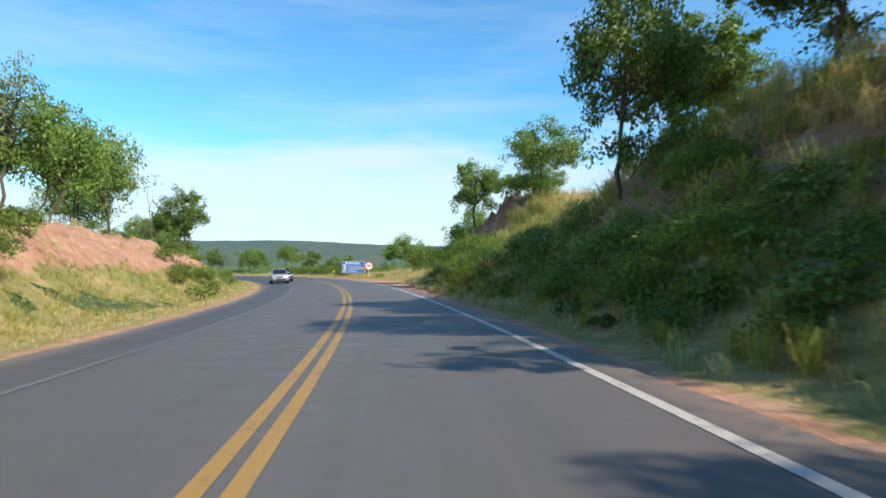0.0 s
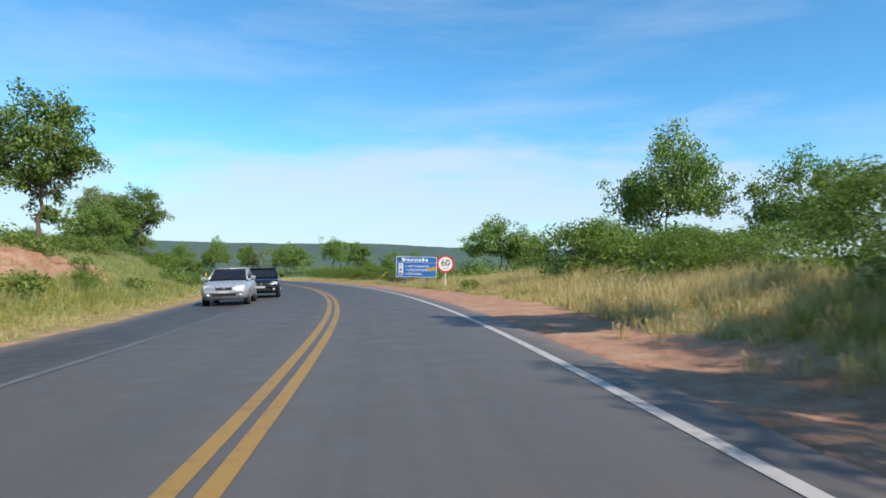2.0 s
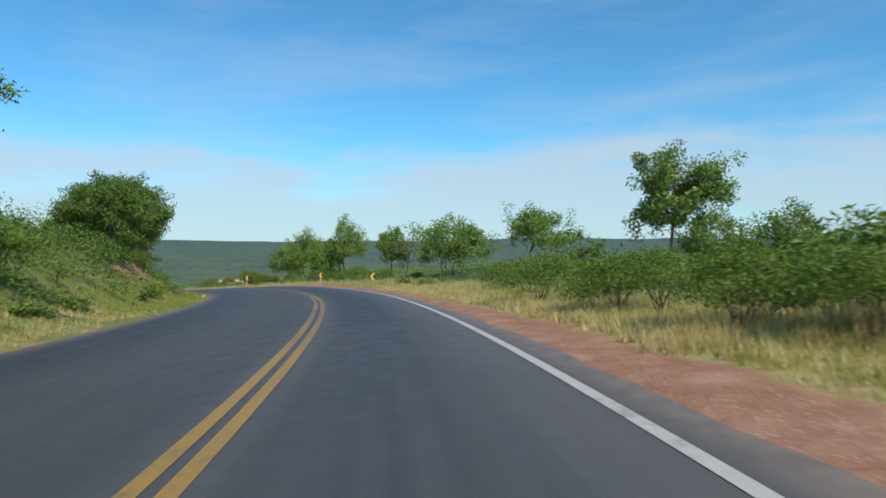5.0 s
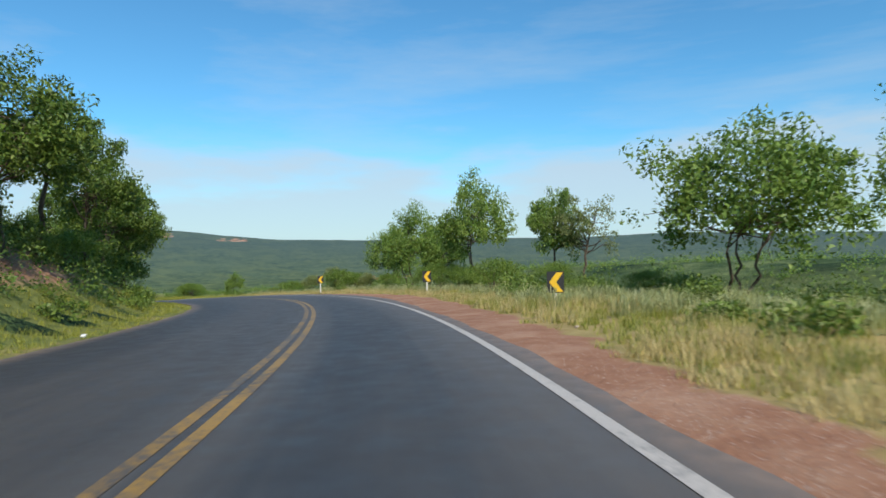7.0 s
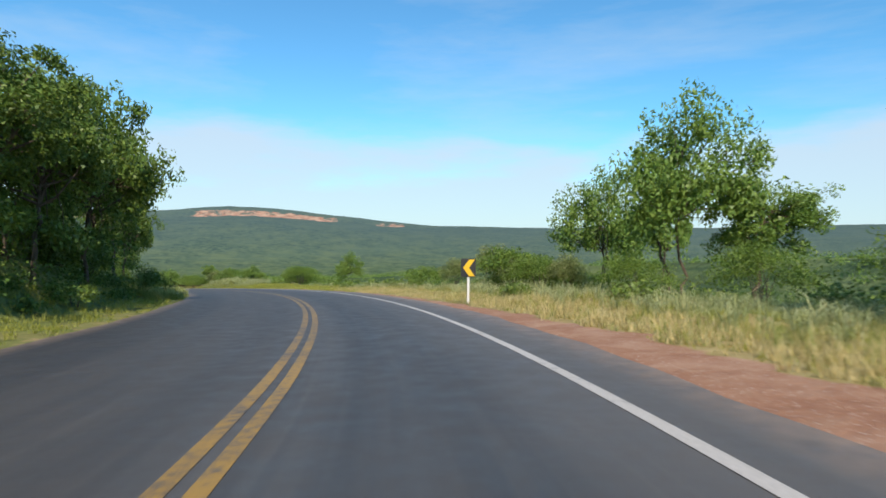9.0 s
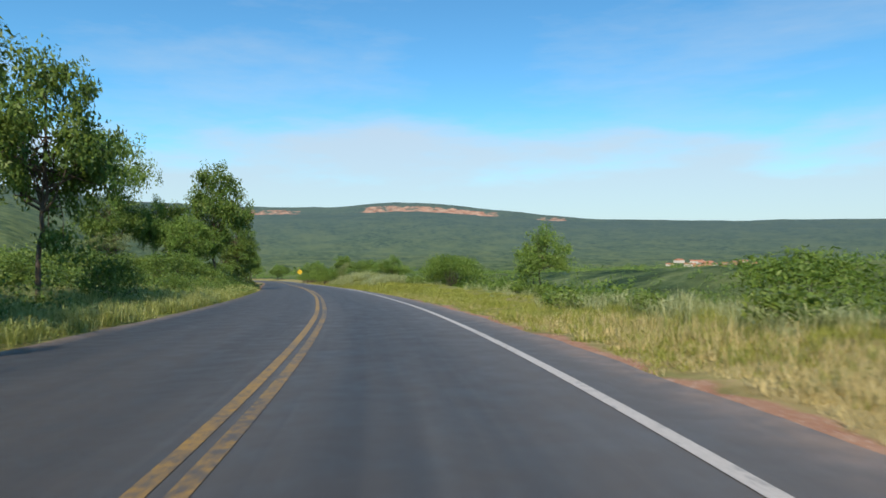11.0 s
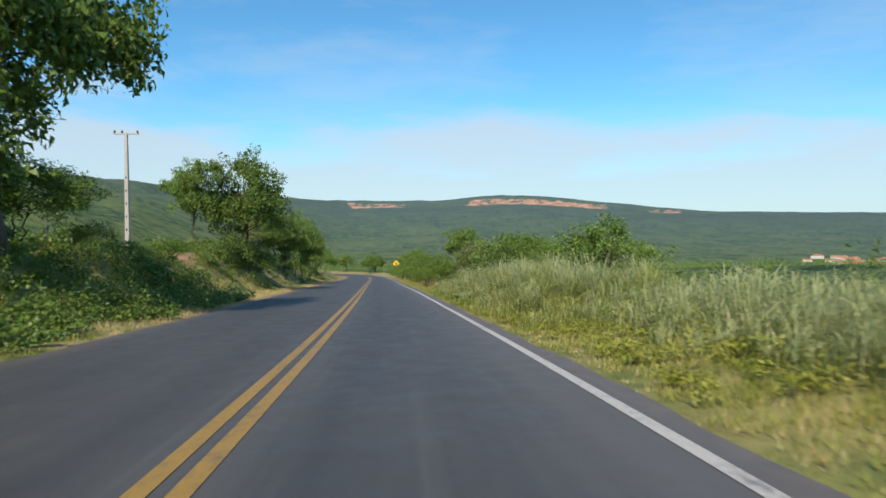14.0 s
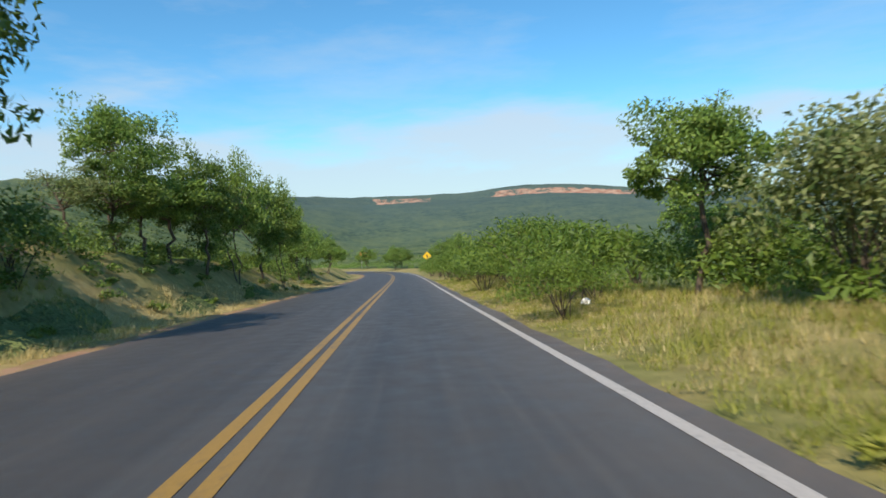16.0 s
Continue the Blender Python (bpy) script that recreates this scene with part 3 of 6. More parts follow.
def merge(parts):
    vs, fs, n = [], [], 0
    for v, f in parts:
        vs.append(v)
        fs.append(f + n)
        n += len(v)
    return np.concatenate(vs), np.concatenate(fs)


def bough(a, b, r0, r1, sag, k=4):
    t = np.linspace(0, 1, k)[:, None]
    p = a + (b - a) * t + np.array([0, 0, 1.0]) * (sag * 4 * t * (1 - t)) + rng.normal(scale=0.06 * np.linalg.norm(b - a), size=(k, 3)) * (t * (1 - t) * 3)
    return tube(p, np.linspace(r0, r1, k), 4 if r0 < 0.05 else 6)


def make_tree(height, width, clear, clumps, leaves, size, mat, label, gap=0.0, stems=1, crown_h=None):
    """A tree at the origin: stems that fork into limbs, with leaves in separate uneven clumps."""
    tree = tagged(new("tree"), label, "tree", "roadside trees")
    wood, ends = [], []
    top = height - clear
    ch = crown_h or top
    mid = np.array([0, 0, height - ch / 2])
    half = np.array([width / 2, width / 2, ch / 2])
    lean = rng.normal(scale=0.10, size=2) * height
    for k in range(stems):
        foot = np.r_[rng.normal(scale=0.22 * (stems > 1), size=2), -0.3]
        r0 = 0.018 * height / math.sqrt(stems)
        fork = np.r_[foot[:2] + lean * 0.5 + rng.normal(scale=0.25, size=2) * (1 + (stems > 1)), clear + 0.18 * top]
        wood.append(bough(foot, fork, r0, r0 * 0.72, 0.0, 7))
        crest = np.r_[lean + rng.normal(scale=width * 0.12, size=2), height - 0.18 * top]
        wood.append(bough(fork, crest, r0 * 0.7, 0.02, 0.0, 7))
        for _ in range(clumps // stems):
            d = rng.normal(size=3)
            d[2] = abs(d[2]) * 1.1 - 0.55
            d /= np.linalg.norm(d)
            e = mid + np.r_[lean * 0.6, 0] + d * half * rng.uniform(0.55, 1.02)
            f = rng.uniform(0.0, 0.75)
            a = fork + (crest - fork) * f
            wood.append(bough(a, e, r0 * (0.42 - 0.3 * f), 0.012, -0.04 * height * rng.uniform(0, 1)))
            ends.append(e)
    ends = np.array(ends)
    keep = rng.random(len(ends)) > gap
    ends = ends[keep]
    n = len(ends)
    rad = rng.uniform(0.60, 1.15, n) * width * 0.162
    per = leaves
    d = rng.normal(size=(n, per, 3))
    d /= np.linalg.norm(d, axis=2)[..., None]
    rr = rng.random((n, per, 1)) ** 0.45
    # each clump is made of a few twig tufts, so that its edge is ragged
    tuft = rng.normal(size=(n, 7, 3)) * 0.50
    which = rng.integers(0, 7, (n, per))
    c = ends[:, None] + (d * rr * 0.62 + np.take_along_axis(tuft, which[..., None], 1)) * rad[:, None, None] * np.array([1.12, 1.12, 0.80])
    v, f = leaf_quads(c.reshape(-1, 3), size, d.reshape(-1, 3) * 0.6)
    wv, wf = merge(wood)
    part("trunk", mesh_ob("trunk", wv, wf, M_BARK), tree)
    part("crown", mesh_ob("crown", v, f, mat, smooth_shade=False), tree)
    return tree


def make_shrub(height, width, clumps, leaves, size, mat, label, name="shrub", layered=False, longer=1.7):
    """A many-stemmed shrub at the origin, leafy to the ground."""
    sh = tagged(new(name), label, name.replace("_", " "), "roadside shrubs")
    wood, cs, ds = [], [], []
    for _ in range(clumps):
        a = rng.uniform(0, 2 * np.pi)
        q = math.sqrt(rng.random())
        e = np.array([math.cos(a) * q * width / 2, math.sin(a) * q * width / 2, height * (0.28 + 0.66 * math.sqrt(max(0.0, 1 - q * q)) * rng.uniform(0.55, 1.0))])
        wood.append(bough(np.r_[rng.normal(scale=0.12, size=2), -0.15], e, 0.022, 0.006, 0.10 * height, 4)) if rng.random() < 0.4 else None
        d = rng.normal(size=(leaves, 3))
        d /= np.linalg.norm(d, axis=1)[:, None]
        r = rng.random((leaves, 1)) ** 0.5
        sq = np.array([1.25, 1.25, 0.38]) if layered else np.array([1, 1, 0.85])
        cs.append(e + d * r * sq * (0.20 * width + 0.12))
        ds.append(d * 0.5)
    c = np.concatenate(cs)
    c[:, 2] = np.abs(c[:, 2]) * 0.98 + 0.03
    v, f = leaf_quads(c, size, np.concatenate(ds), 0.5, longer)
    wv, wf = merge(wood)
    part("stem", mesh_ob("stem", wv, wf, M_BARK), sh)
    part("foliage", mesh_ob("foliage", v, f, mat, smooth_shade=False), sh)
    return sh


def at(x, y, turn=0.0, size=1.0, tall=1.0, sink=0.05):
    z = float(ground_height(x, y)[0]) - sink
    return Matrix.Translation((x, y, z)) @ Matrix.Rotation(turn, 4, "Z") @ Matrix.Diagonal((size, size, size * tall, 1))


def road_place(s, u):
    k = np.interp(s, RS, np.arange(len(RS)))
    i = int(min(max(round(float(k)), 0), len(RS) - 1))
    return RC[i, 0] + RN[i, 0] * u, RC[i, 1] + RN[i, 1] * u


USED = set()


def put(kind, x, y, size=1.0, tall=1.0, turn=None, label=""):
    """The kind's first thing is moved into place; later ones are copies."""
    turn = rng.uniform(0, 6.28) if turn is None else turn
    m = at(x, y, turn, size, tall)
    ob = kind
    if kind.name in USED:
        ob = copy_thing(kind, m @ Matrix.Diagonal([1 / v for v in kind.scale] + [1]))
    else:
        kind.matrix_world = m
        USED.add(kind.name)
    if label:
        ob["label"] = label
    return ob


T_OPEN = make_tree(6.4, 4.6, 2.0, 32, 480, 0.092, M_LEAF, "slender roadside tree with an open leafy crown", 0.10)
T_DENSE = make_tree(7.2, 5.6, 1.5, 43, 360, 0.116, M_LEAF_DARK, "tall dense tree with dark green leaves")
T_ROUND = make_tree(5.4, 5.2, 1.4, 38, 360, 0.101, M_LEAF, "round-crowned green tree with a forked trunk", 0.05, 2)
T_TALL = make_tree(8.6, 4.6, 3.0, 34, 480, 0.103, M_LEAF_DARK, "tall tree with dark foliage on leaning limbs", 0.08)
T_THIN = make_tree(5.4, 2.8, 2.0, 18, 260, 0.090, M_LEAF, "thin young tree with sparse leaves", 0.2)
T_SPARSE = make_tree(6.8, 4.4, 2.2, 28, 200, 0.095, M_PALE, "pale sparse tree with bare twigs showing", 0.1)
T_BROAD = make_tree(6.0, 6.6, 1.2, 44, 340, 0.110, M_LEAF, "broad spreading green tree beside the road", 0.05, 3)
T_UMBRELLA = make_tree(7.4, 7.6, 3.4, 34, 360, 0.108, M_LEAF, "tall tree with a wide flat open crown", 0.12, 2, 3.6)
S_LEAFY = make_shrub(1.9, 2.4, 20, 120, 0.076, M_SHRUB, "rounded green shrub growing in the grass")
S_FINE = make_shrub(2.3, 3.6, 26, 130, 0.068, M_FERN, "wide feathery green shrub with fine leaves", layered=True, longer=2.6)
S_DARK = make_shrub(2.1, 2.6, 20, 120, 0.080, M_LEAF_DARK, "dark green shrub growing in the grass")
S_PALE = make_shrub(3.4, 3.4, 34, 200, 0.080, M_PALE, "tall shrub with pale and green leaves")
S_FEATHER = make_shrub(2.5, 3.4, 32, 175, 0.050, M_FERN, "large feathery green shrub with very fine leaves", layered=True, longer=2.4)
S_WEED = make_shrub(0.85, 1.2, 10, 50, 0.080, M_SHRUB, "low leafy green weed at the roadside", name="weed")
HIGH = {}
for tree in (T_OPEN, T_DENSE, T_ROUND, T_TALL, T_THIN, T_SPARSE, T_BROAD, T_UMBRELLA):
    co = np.empty(len(tree.children[1].data.vertices) * 3, np.float32)
    tree.children[1].data.vertices.foreach_get("co", co)
    HIGH[tree] = float(np.quantile(co[2::3], 0.997))

# trees that stand singly along the road: kind, place, spread, height of the top
for kind, x, y, k, top in (
    # on and behind the high cut bank
    (T_DENSE, 5.2, 18.9, 0.66, 9.4), (T_DENSE, 7.6, 21.4, 0.66, 8.9), (T_DENSE, 8.6, 14.0, 0.72, 10.2), (T_THIN, 9.4, 22.0, 1.0, 10.0), (T_TALL, 11.0, 15.6, 0.9, 13.0), (T_DENSE, 8.8, 9.3, 0.85, 11.4), (T_DENSE, 10.8, 12.9, 0.8, 12.4), (T_OPEN, 11.0, 24.0, 0.7, 9.4), (T_TALL, 12.5, 3.5, 0.95, 13.0), (T_THIN, 8.6, 3.4, 0.8, 9.6),
    (T_ROUND, 5.6, 38.8, 0.82, 9.2), (T_OPEN, 2.2, 47.4, 0.78, 8.6), (T_ROUND, 6.5, 43.5, 0.7, 7.4),
    (T_DENSE, 13.0, -6.0, 0.95, 13.0), (T_TALL, 12.0, -16.0, 0.95, 13.0),
    # right, beyond the bank and behind the signs
    (T_ROUND, 4.0, 73.2, 1.0, 6.6), (T_ROUND, 9.6, 70.5, 0.9, 5.2), (T_BROAD, 2.0, 84.0, 0.6, 3.2), (T_ROUND, -6.9, 104.2, 1.3, 3.9), (T_ROUND, -3.2, 106.0, 0.8, 3.0),
    (T_OPEN, -22.4, 108.2, 0.55, 2.0), (T_ROUND, -21.6, 123.6, 0.6, 0.6), (T_ROUND, -18.5, 121.0, 0.7, 0.6), (T_ROUND, 3.0, 98.0, 0.8, 3.0),
    (T_BROAD, -44.0, 144.9, 1.08, 1.9), (T_UMBRELLA, -36.7, 150.4, 1.05, 2.7), (T_THIN, -32.0, 150.5, 1.0, 0.5),
    (T_OPEN, -59.4, 163.2, 0.85, 2.5), (T_ROUND, -64.4, 160.8, 0.95, 2.5), (T_SPARSE, -56.6, 161.8, 0.9, 1.2), (T_ROUND, -78.0, 170.4, 1.0, 1.4),
    (T_OPEN, -75.4, 172.0, 0.9, -0.9), (T_ROUND, -89.9, 181.3, 1.05, -0.1), (T_OPEN, -88.5, 188.9, 0.9, 1.7), (T_ROUND, -122.0, 183.4, 0.5, -5.6),
    # left of the road, first stretch
    (T_BROAD, -26.5, 46.0, 1.15, 10.5), (T_ROUND, -23.5, 36.5, 1.15, 9.5), (T_ROUND, -24.5, 29.0, 1.2, 10.5), (T_SPARSE, -23.9, 33.9, 0.9, 11.2), (T_DENSE, -26.8, 65.0, 0.86, 7.1), (T_SPARSE, -28.9, 55.2, 1.0, 9.4),
    (T_BROAD, -32.5, 57.0, 0.9, 8.0), (T_DENSE, -43.6, 99.6, 0.9, 6.4), (T_BROAD, -48.0, 101.0, 0.95, 6.4), (T_SPARSE, -41.5, 90.0, 0.9, 5.6), (T_ROUND, -36.5, 83.0, 0.75, 3.6),
    # wooded bank on the left of the bend
    (T_DENSE, -56.5, 118.5, 0.9, 3.4), (T_DENSE, -62.5, 123.5, 1.0, 4.4), (T_DENSE, -69.0, 131.0, 1.05, 5.2), (T_TALL, -73.0, 134.0, 0.9, 5.0), (T_DENSE, -77.6, 138.6, 0.9, 4.5),
    (T_BROAD, -66.0, 126.0, 1.0, 4.2), (T_DENSE, -84.5, 143.2, 0.95, 2.5), (T_TALL, -89.2, 147.0, 0.95, 2.4), (T_DENSE, -93.2, 149.6, 0.95, 2.3), (T_DENSE, -100.2, 153.0, 1.0, 3.2),
    (T_BROAD, -96.0, 149.0, 1.0, 2.6), (T_DENSE, -107.5, 155.0, 0.9, 2.6), (T_TALL, -113.5, 158.0, 0.9, 2.0), (T_DENSE, -121.0, 160.5, 0.75, 0.2), (T_DENSE, -104.0, 149.0, 1.1, 3.4),
    # left, along the straight
    (T_UMBRELLA, -162.8, 162.4, 1.1, 3.4), (T_DENSE, -161.5, 163.5, 0.9, -2.0), (T_ROUND, -165.5, 166.6, 0.75, -3.0), (T_SPARSE, -158.2, 162.8, 0.8, -5.7), (T_DENSE, -163.1, 172.5, 1.08, 0.4), (T_DENSE, -167.5, 168.2, 1.05, -3.0), (T_BROAD, -160.5, 169.5, 0.7, -4.2), (T_BROAD, -170.5, 171.0, 0.7, -6.6),
    (T_DENSE, -189.6, 179.6, 0.95, -4.6), (T_OPEN, -188.2, 176.2, 0.75, -4.5), (T_UMBRELLA, -206.5, 180.5, 0.70, -6.4), (T_DENSE, -203.1, 180.8, 0.62, -8.7), (T_OPEN, -206.9, 182.2, 0.90, -8.7), (T_DENSE, -209.7, 183.6, 0.66, -8.2), (T_ROUND, -213.4, 185.0, 0.62, -8.2), (T_DENSE, -218.3, 186.2, 0.70, -9.0),
    (T_ROUND, -222.0, 187.7, 0.50, -9.2), (T_BROAD, -231.9, 189.0, 0.70, -11.2), (T_ROUND, -241.7, 191.1, 0.80, -12.0), (T_ROUND, -257.4, 194.1, 0.80, -13.7), (T_THIN, -206.1, 181.4, 0.90, -9.5), (T_SPARSE, -201.4, 179.7, 0.60, -9.1),
    # right, along the straight
    (T_ROUND, -168.7, 194.3, 0.8, -9.0), (T_OPEN, -187.6, 194.8, 0.62, -9.0), (T_THIN, -198.0, 203.0, 0.9, -10.5), (T_ROUND, -260.0, 213.0, 0.8, -14.0), (T_DENSE, -276.0, 216.5, 0.8, -15.0),
    (T_ROUND, -318.0, 216.0, 0.9, -17.5), (T_DENSE, -326.0, 219.0, 0.9, -18.0), (T_ROUND, -300.0, 222.0, 0.9, -16.5), (T_ROUND, -345.0, 214.0, 1.0, -18.5), (T_DENSE, -290.0, 198.0, 0.8, -15.0),
):
    foot = float(ground_height(x, y)[0])
    put(kind, x, y, k, max(0.45, (top - foot) / (HIGH[kind] * k)))


def scatter(kinds, n, s0, s1, u0, u1, lo, hi):
    """Plants strewn between two offsets along a stretch; u counts from the right (or, below zero, the left) edge of the road."""
    for _ in range(n):
        s = rng.uniform(s0, s1)
        u = rng.uniform(u0, u1)
        if u0 > 0 and 70 < s < 88 and u < 9.5:      # clear ground round the two signs
            continue
        u += float(edge_right(s)) if u0 > 0 else float(edge_left(s))
        x, y = road_place(s, u)
        put(kinds[rng.integers(len(kinds))], x, y, rng.uniform(lo, hi), rng.uniform(0.85, 1.15))


# right: thick growth up the cut bank, then shrubs behind the dry grass, then a shrubby slope
scatter((S_FINE, S_FINE, S_DARK), 10, -12, 42, 1.6, 4.4, 0.4, 0.7)
for s_, u_, k in ((25.0, 3.6, 0.6), (28.4, 2.2, 0.62), (31.0, 1.9, 0.6), (33.2, 2.6, 0.6), (36.8, 2.8, 0.6)):
    x, y = road_place(s_, float(edge_right(s_)) + u_)
    put(S_FEATHER, x, y, k, 1.05)
for k in range(9):                                      # dark shrubs clinging to the steep part of the cut
    s_ = 7.0 + (k * 7.37) % 21
    x, y = road_place(s_, float(edge_right(s_)) + 2.6 + (k * 1.93) % 3.6)
    put((S_DARK, S_DARK, S_LEAFY)[k % 3], x, y, 0.42 + 0.3 * ((k * 0.37) % 1), 1.0, k * 2.4)
for s_, u_, k in ((35.5, 3.6, 0.7), (38.0, 4.3, 0.75), (40.5, 4.1, 0.6), (37.0, 7.2, 0.7), (41.5, 7.6, 0.8)):
    x, y = road_place(s_, float(edge_right(s_)) + u_)
    put(S_FINE, x, y, k, 1.1, label="feathery green shrub growing against the earth cliff")
scatter((S_FEATHER, S_FINE, S_FEATHER), 13, 46, 66, 7.0, 13, 0.7, 1.1)
scatter((S_FINE, S_FINE, S_DARK), 10, 62, 84, 7, 14, 0.8, 1.2)
scatter((S_FINE, S_FINE, S_LEAFY, S_DARK), 12, 95, 128, 4.5, 16, 0.6, 1.05)
scatter((S_FINE, S_LEAFY, S_DARK), 14, 128, 210, 7.5, 22, 0.6, 1.1)
scatter((S_LEAFY, S_DARK, S_FINE, S_FINE), 14, 195, 262, 8, 26, 0.6, 1.15)
scatter((S_FINE, S_DARK, S_FINE, S_LEAFY), 14, 272, 330, 3.2, 15, 0.6, 1.15)
for x, y, k in ((-183.4, 194.2, 0.85), (-180.4, 197.2, 0.85), (-185.6, 198.0, 0.8), (-181.6, 195.8, 0.9)):
    put(S_PALE, x, y, k, 1.0)
for x, y, k in ((-135.7, 185.4, 1.15), (-138.0, 186.8, 1.15), (-140.6, 187.6, 1.1), (-177.5, 194.5, 1.35), (-174.6, 195.2, 1.25), (-179.4, 197.4, 1.4), (-172.0, 196.5, 1.3), (-188.6, 197.2, 0.95), (-194.0, 197.6, 0.8)):
    put(S_FEATHER, x, y, k, 1.0)
for x, y, k in ((-58.6, 152.2, 0.95), (-54.6, 151.6, 0.65), (-66.8, 158.9, 0.8), (-62.6, 160.2, 0.85), (-73.0, 166.2, 0.8), (-91.2, 175.0, 0.75), (-86.4, 172.8, 0.6), (-95.0, 176.4, 0.5), (-84.6, 174.6, 0.8), (-93.6, 179.0, 1.0), (-89.0, 177.5, 1.0)):
    put(S_FEATHER, x, y, k, rng.uniform(0.7, 1.3))
for x, y, k in ((-63.2, 158.8, 0.80), (-61.0, 157.9, 0.70), (-65.5, 159.5, 0.80), (-78.2, 167.4, 0.80), (-86.2, 171.4, 0.90), (-56.2, 156.5, 0.60), (-51.8, 152.3, 0.50), (-47.8, 146.6, 0.60), (-47.1, 148.3, 0.65), (-49.1, 150.6, 0.55), (-53.7, 154.7, 0.60)):
    put(S_FEATHER, x, y, k, 1.0, label="grey-green feathery bush behind the curve markers")
for x, y, k in ((-88.8, 172.6, 0.7), (-92.4, 174.4, 0.85), (-84.2, 171.0, 0.6), (-97.5, 176.0, 0.7)):
    put(S_PALE, x, y, k, rng.uniform(0.8, 1.1))
for x, y, k in ((-190.5, 179.8, 1.0), (-187.5, 178.4, 1.0), (-194.0, 180.2, 0.9)):
    put(S_DARK, x, y, k, 1.1)
for x, y, k in ((-14.2, 86.9, 0.42), (-14.9, 88.8, 0.45), (-12.6, 88.5, 0.50), (-10.9, 89.4, 0.50), (-9.2, 90.1, 0.50), (-13.5, 90.8, 0.55), (-18.2, 97.2, 0.50), (-19.6, 98.9, 0.55), (-21.0, 100.6, 0.60), (-23.3, 104.1, 0.62), (-26.2, 108.4, 0.70), (-22.5, 105.3, 0.70), (-15.4, 96.0, 0.55), (-12.9, 95.7, 0.60)):
    put(S_FEATHER, x, y, k, 1.0, label="dark feathery bush behind the roadside board")
for k in range(26):                                     # feathery bushes crowding the edge of the straight
    s_ = 294.9 + k * 3.1
    x, y = road_place(s_, float(edge_right(s_)) + 1.0 + (k * 1.37) % 2.2)
    put((S_FEATHER, S_FINE, S_FEATHER, S_PALE)[k % 4], x, y, (0.62, 0.8, 0.9, 0.5)[k % 4] + 0.25 * ((k * 0.43) % 1), 1.0, k * 1.9)
scatter((S_LEAFY, S_DARK, S_FINE), 10, 320, 372, 2.5, 14, 0.7, 1.2)
# left
scatter((S_LEAFY, S_WEED, S_DARK), 18, 5, 78, -9.5, -3, 0.45, 0.8)
scatter((S_LEAFY, S_DARK, S_FINE), 13, 76, 118, -15, -8.5, 0.6, 1.0)
scatter((S_DARK, S_FINE, S_DARK), 22, 112, 205, -11, -4.5, 0.6, 1.15)
scatter((S_DARK,), 11, 172, 208, -8.5, -4.8, 1.1, 1.5)
scatter((S_LEAFY, S_WEED, S_DARK), 18, 195, 262, -9, -1.8, 0.55, 0.95)
scatter((S_DARK, S_LEAFY, S_FINE), 16, 232, 262, -15, -6, 0.7, 1.2)
scatter((S_DARK, S_LEAFY, S_FINE), 14, 278, 350, -10, -3.6, 0.5, 0.8)
scatter((S_LEAFY, S_WEED, S_FINE), 12, 262, 280, -12, -3.5, 0.45, 0.8)
scatter((S_WEED,), 40, 60, 330, 3.0, 8, 0.6, 1.2)
scatter((S_WEED,), 34, 20, 300, -6.5, -1.6, 0.6, 1.3)


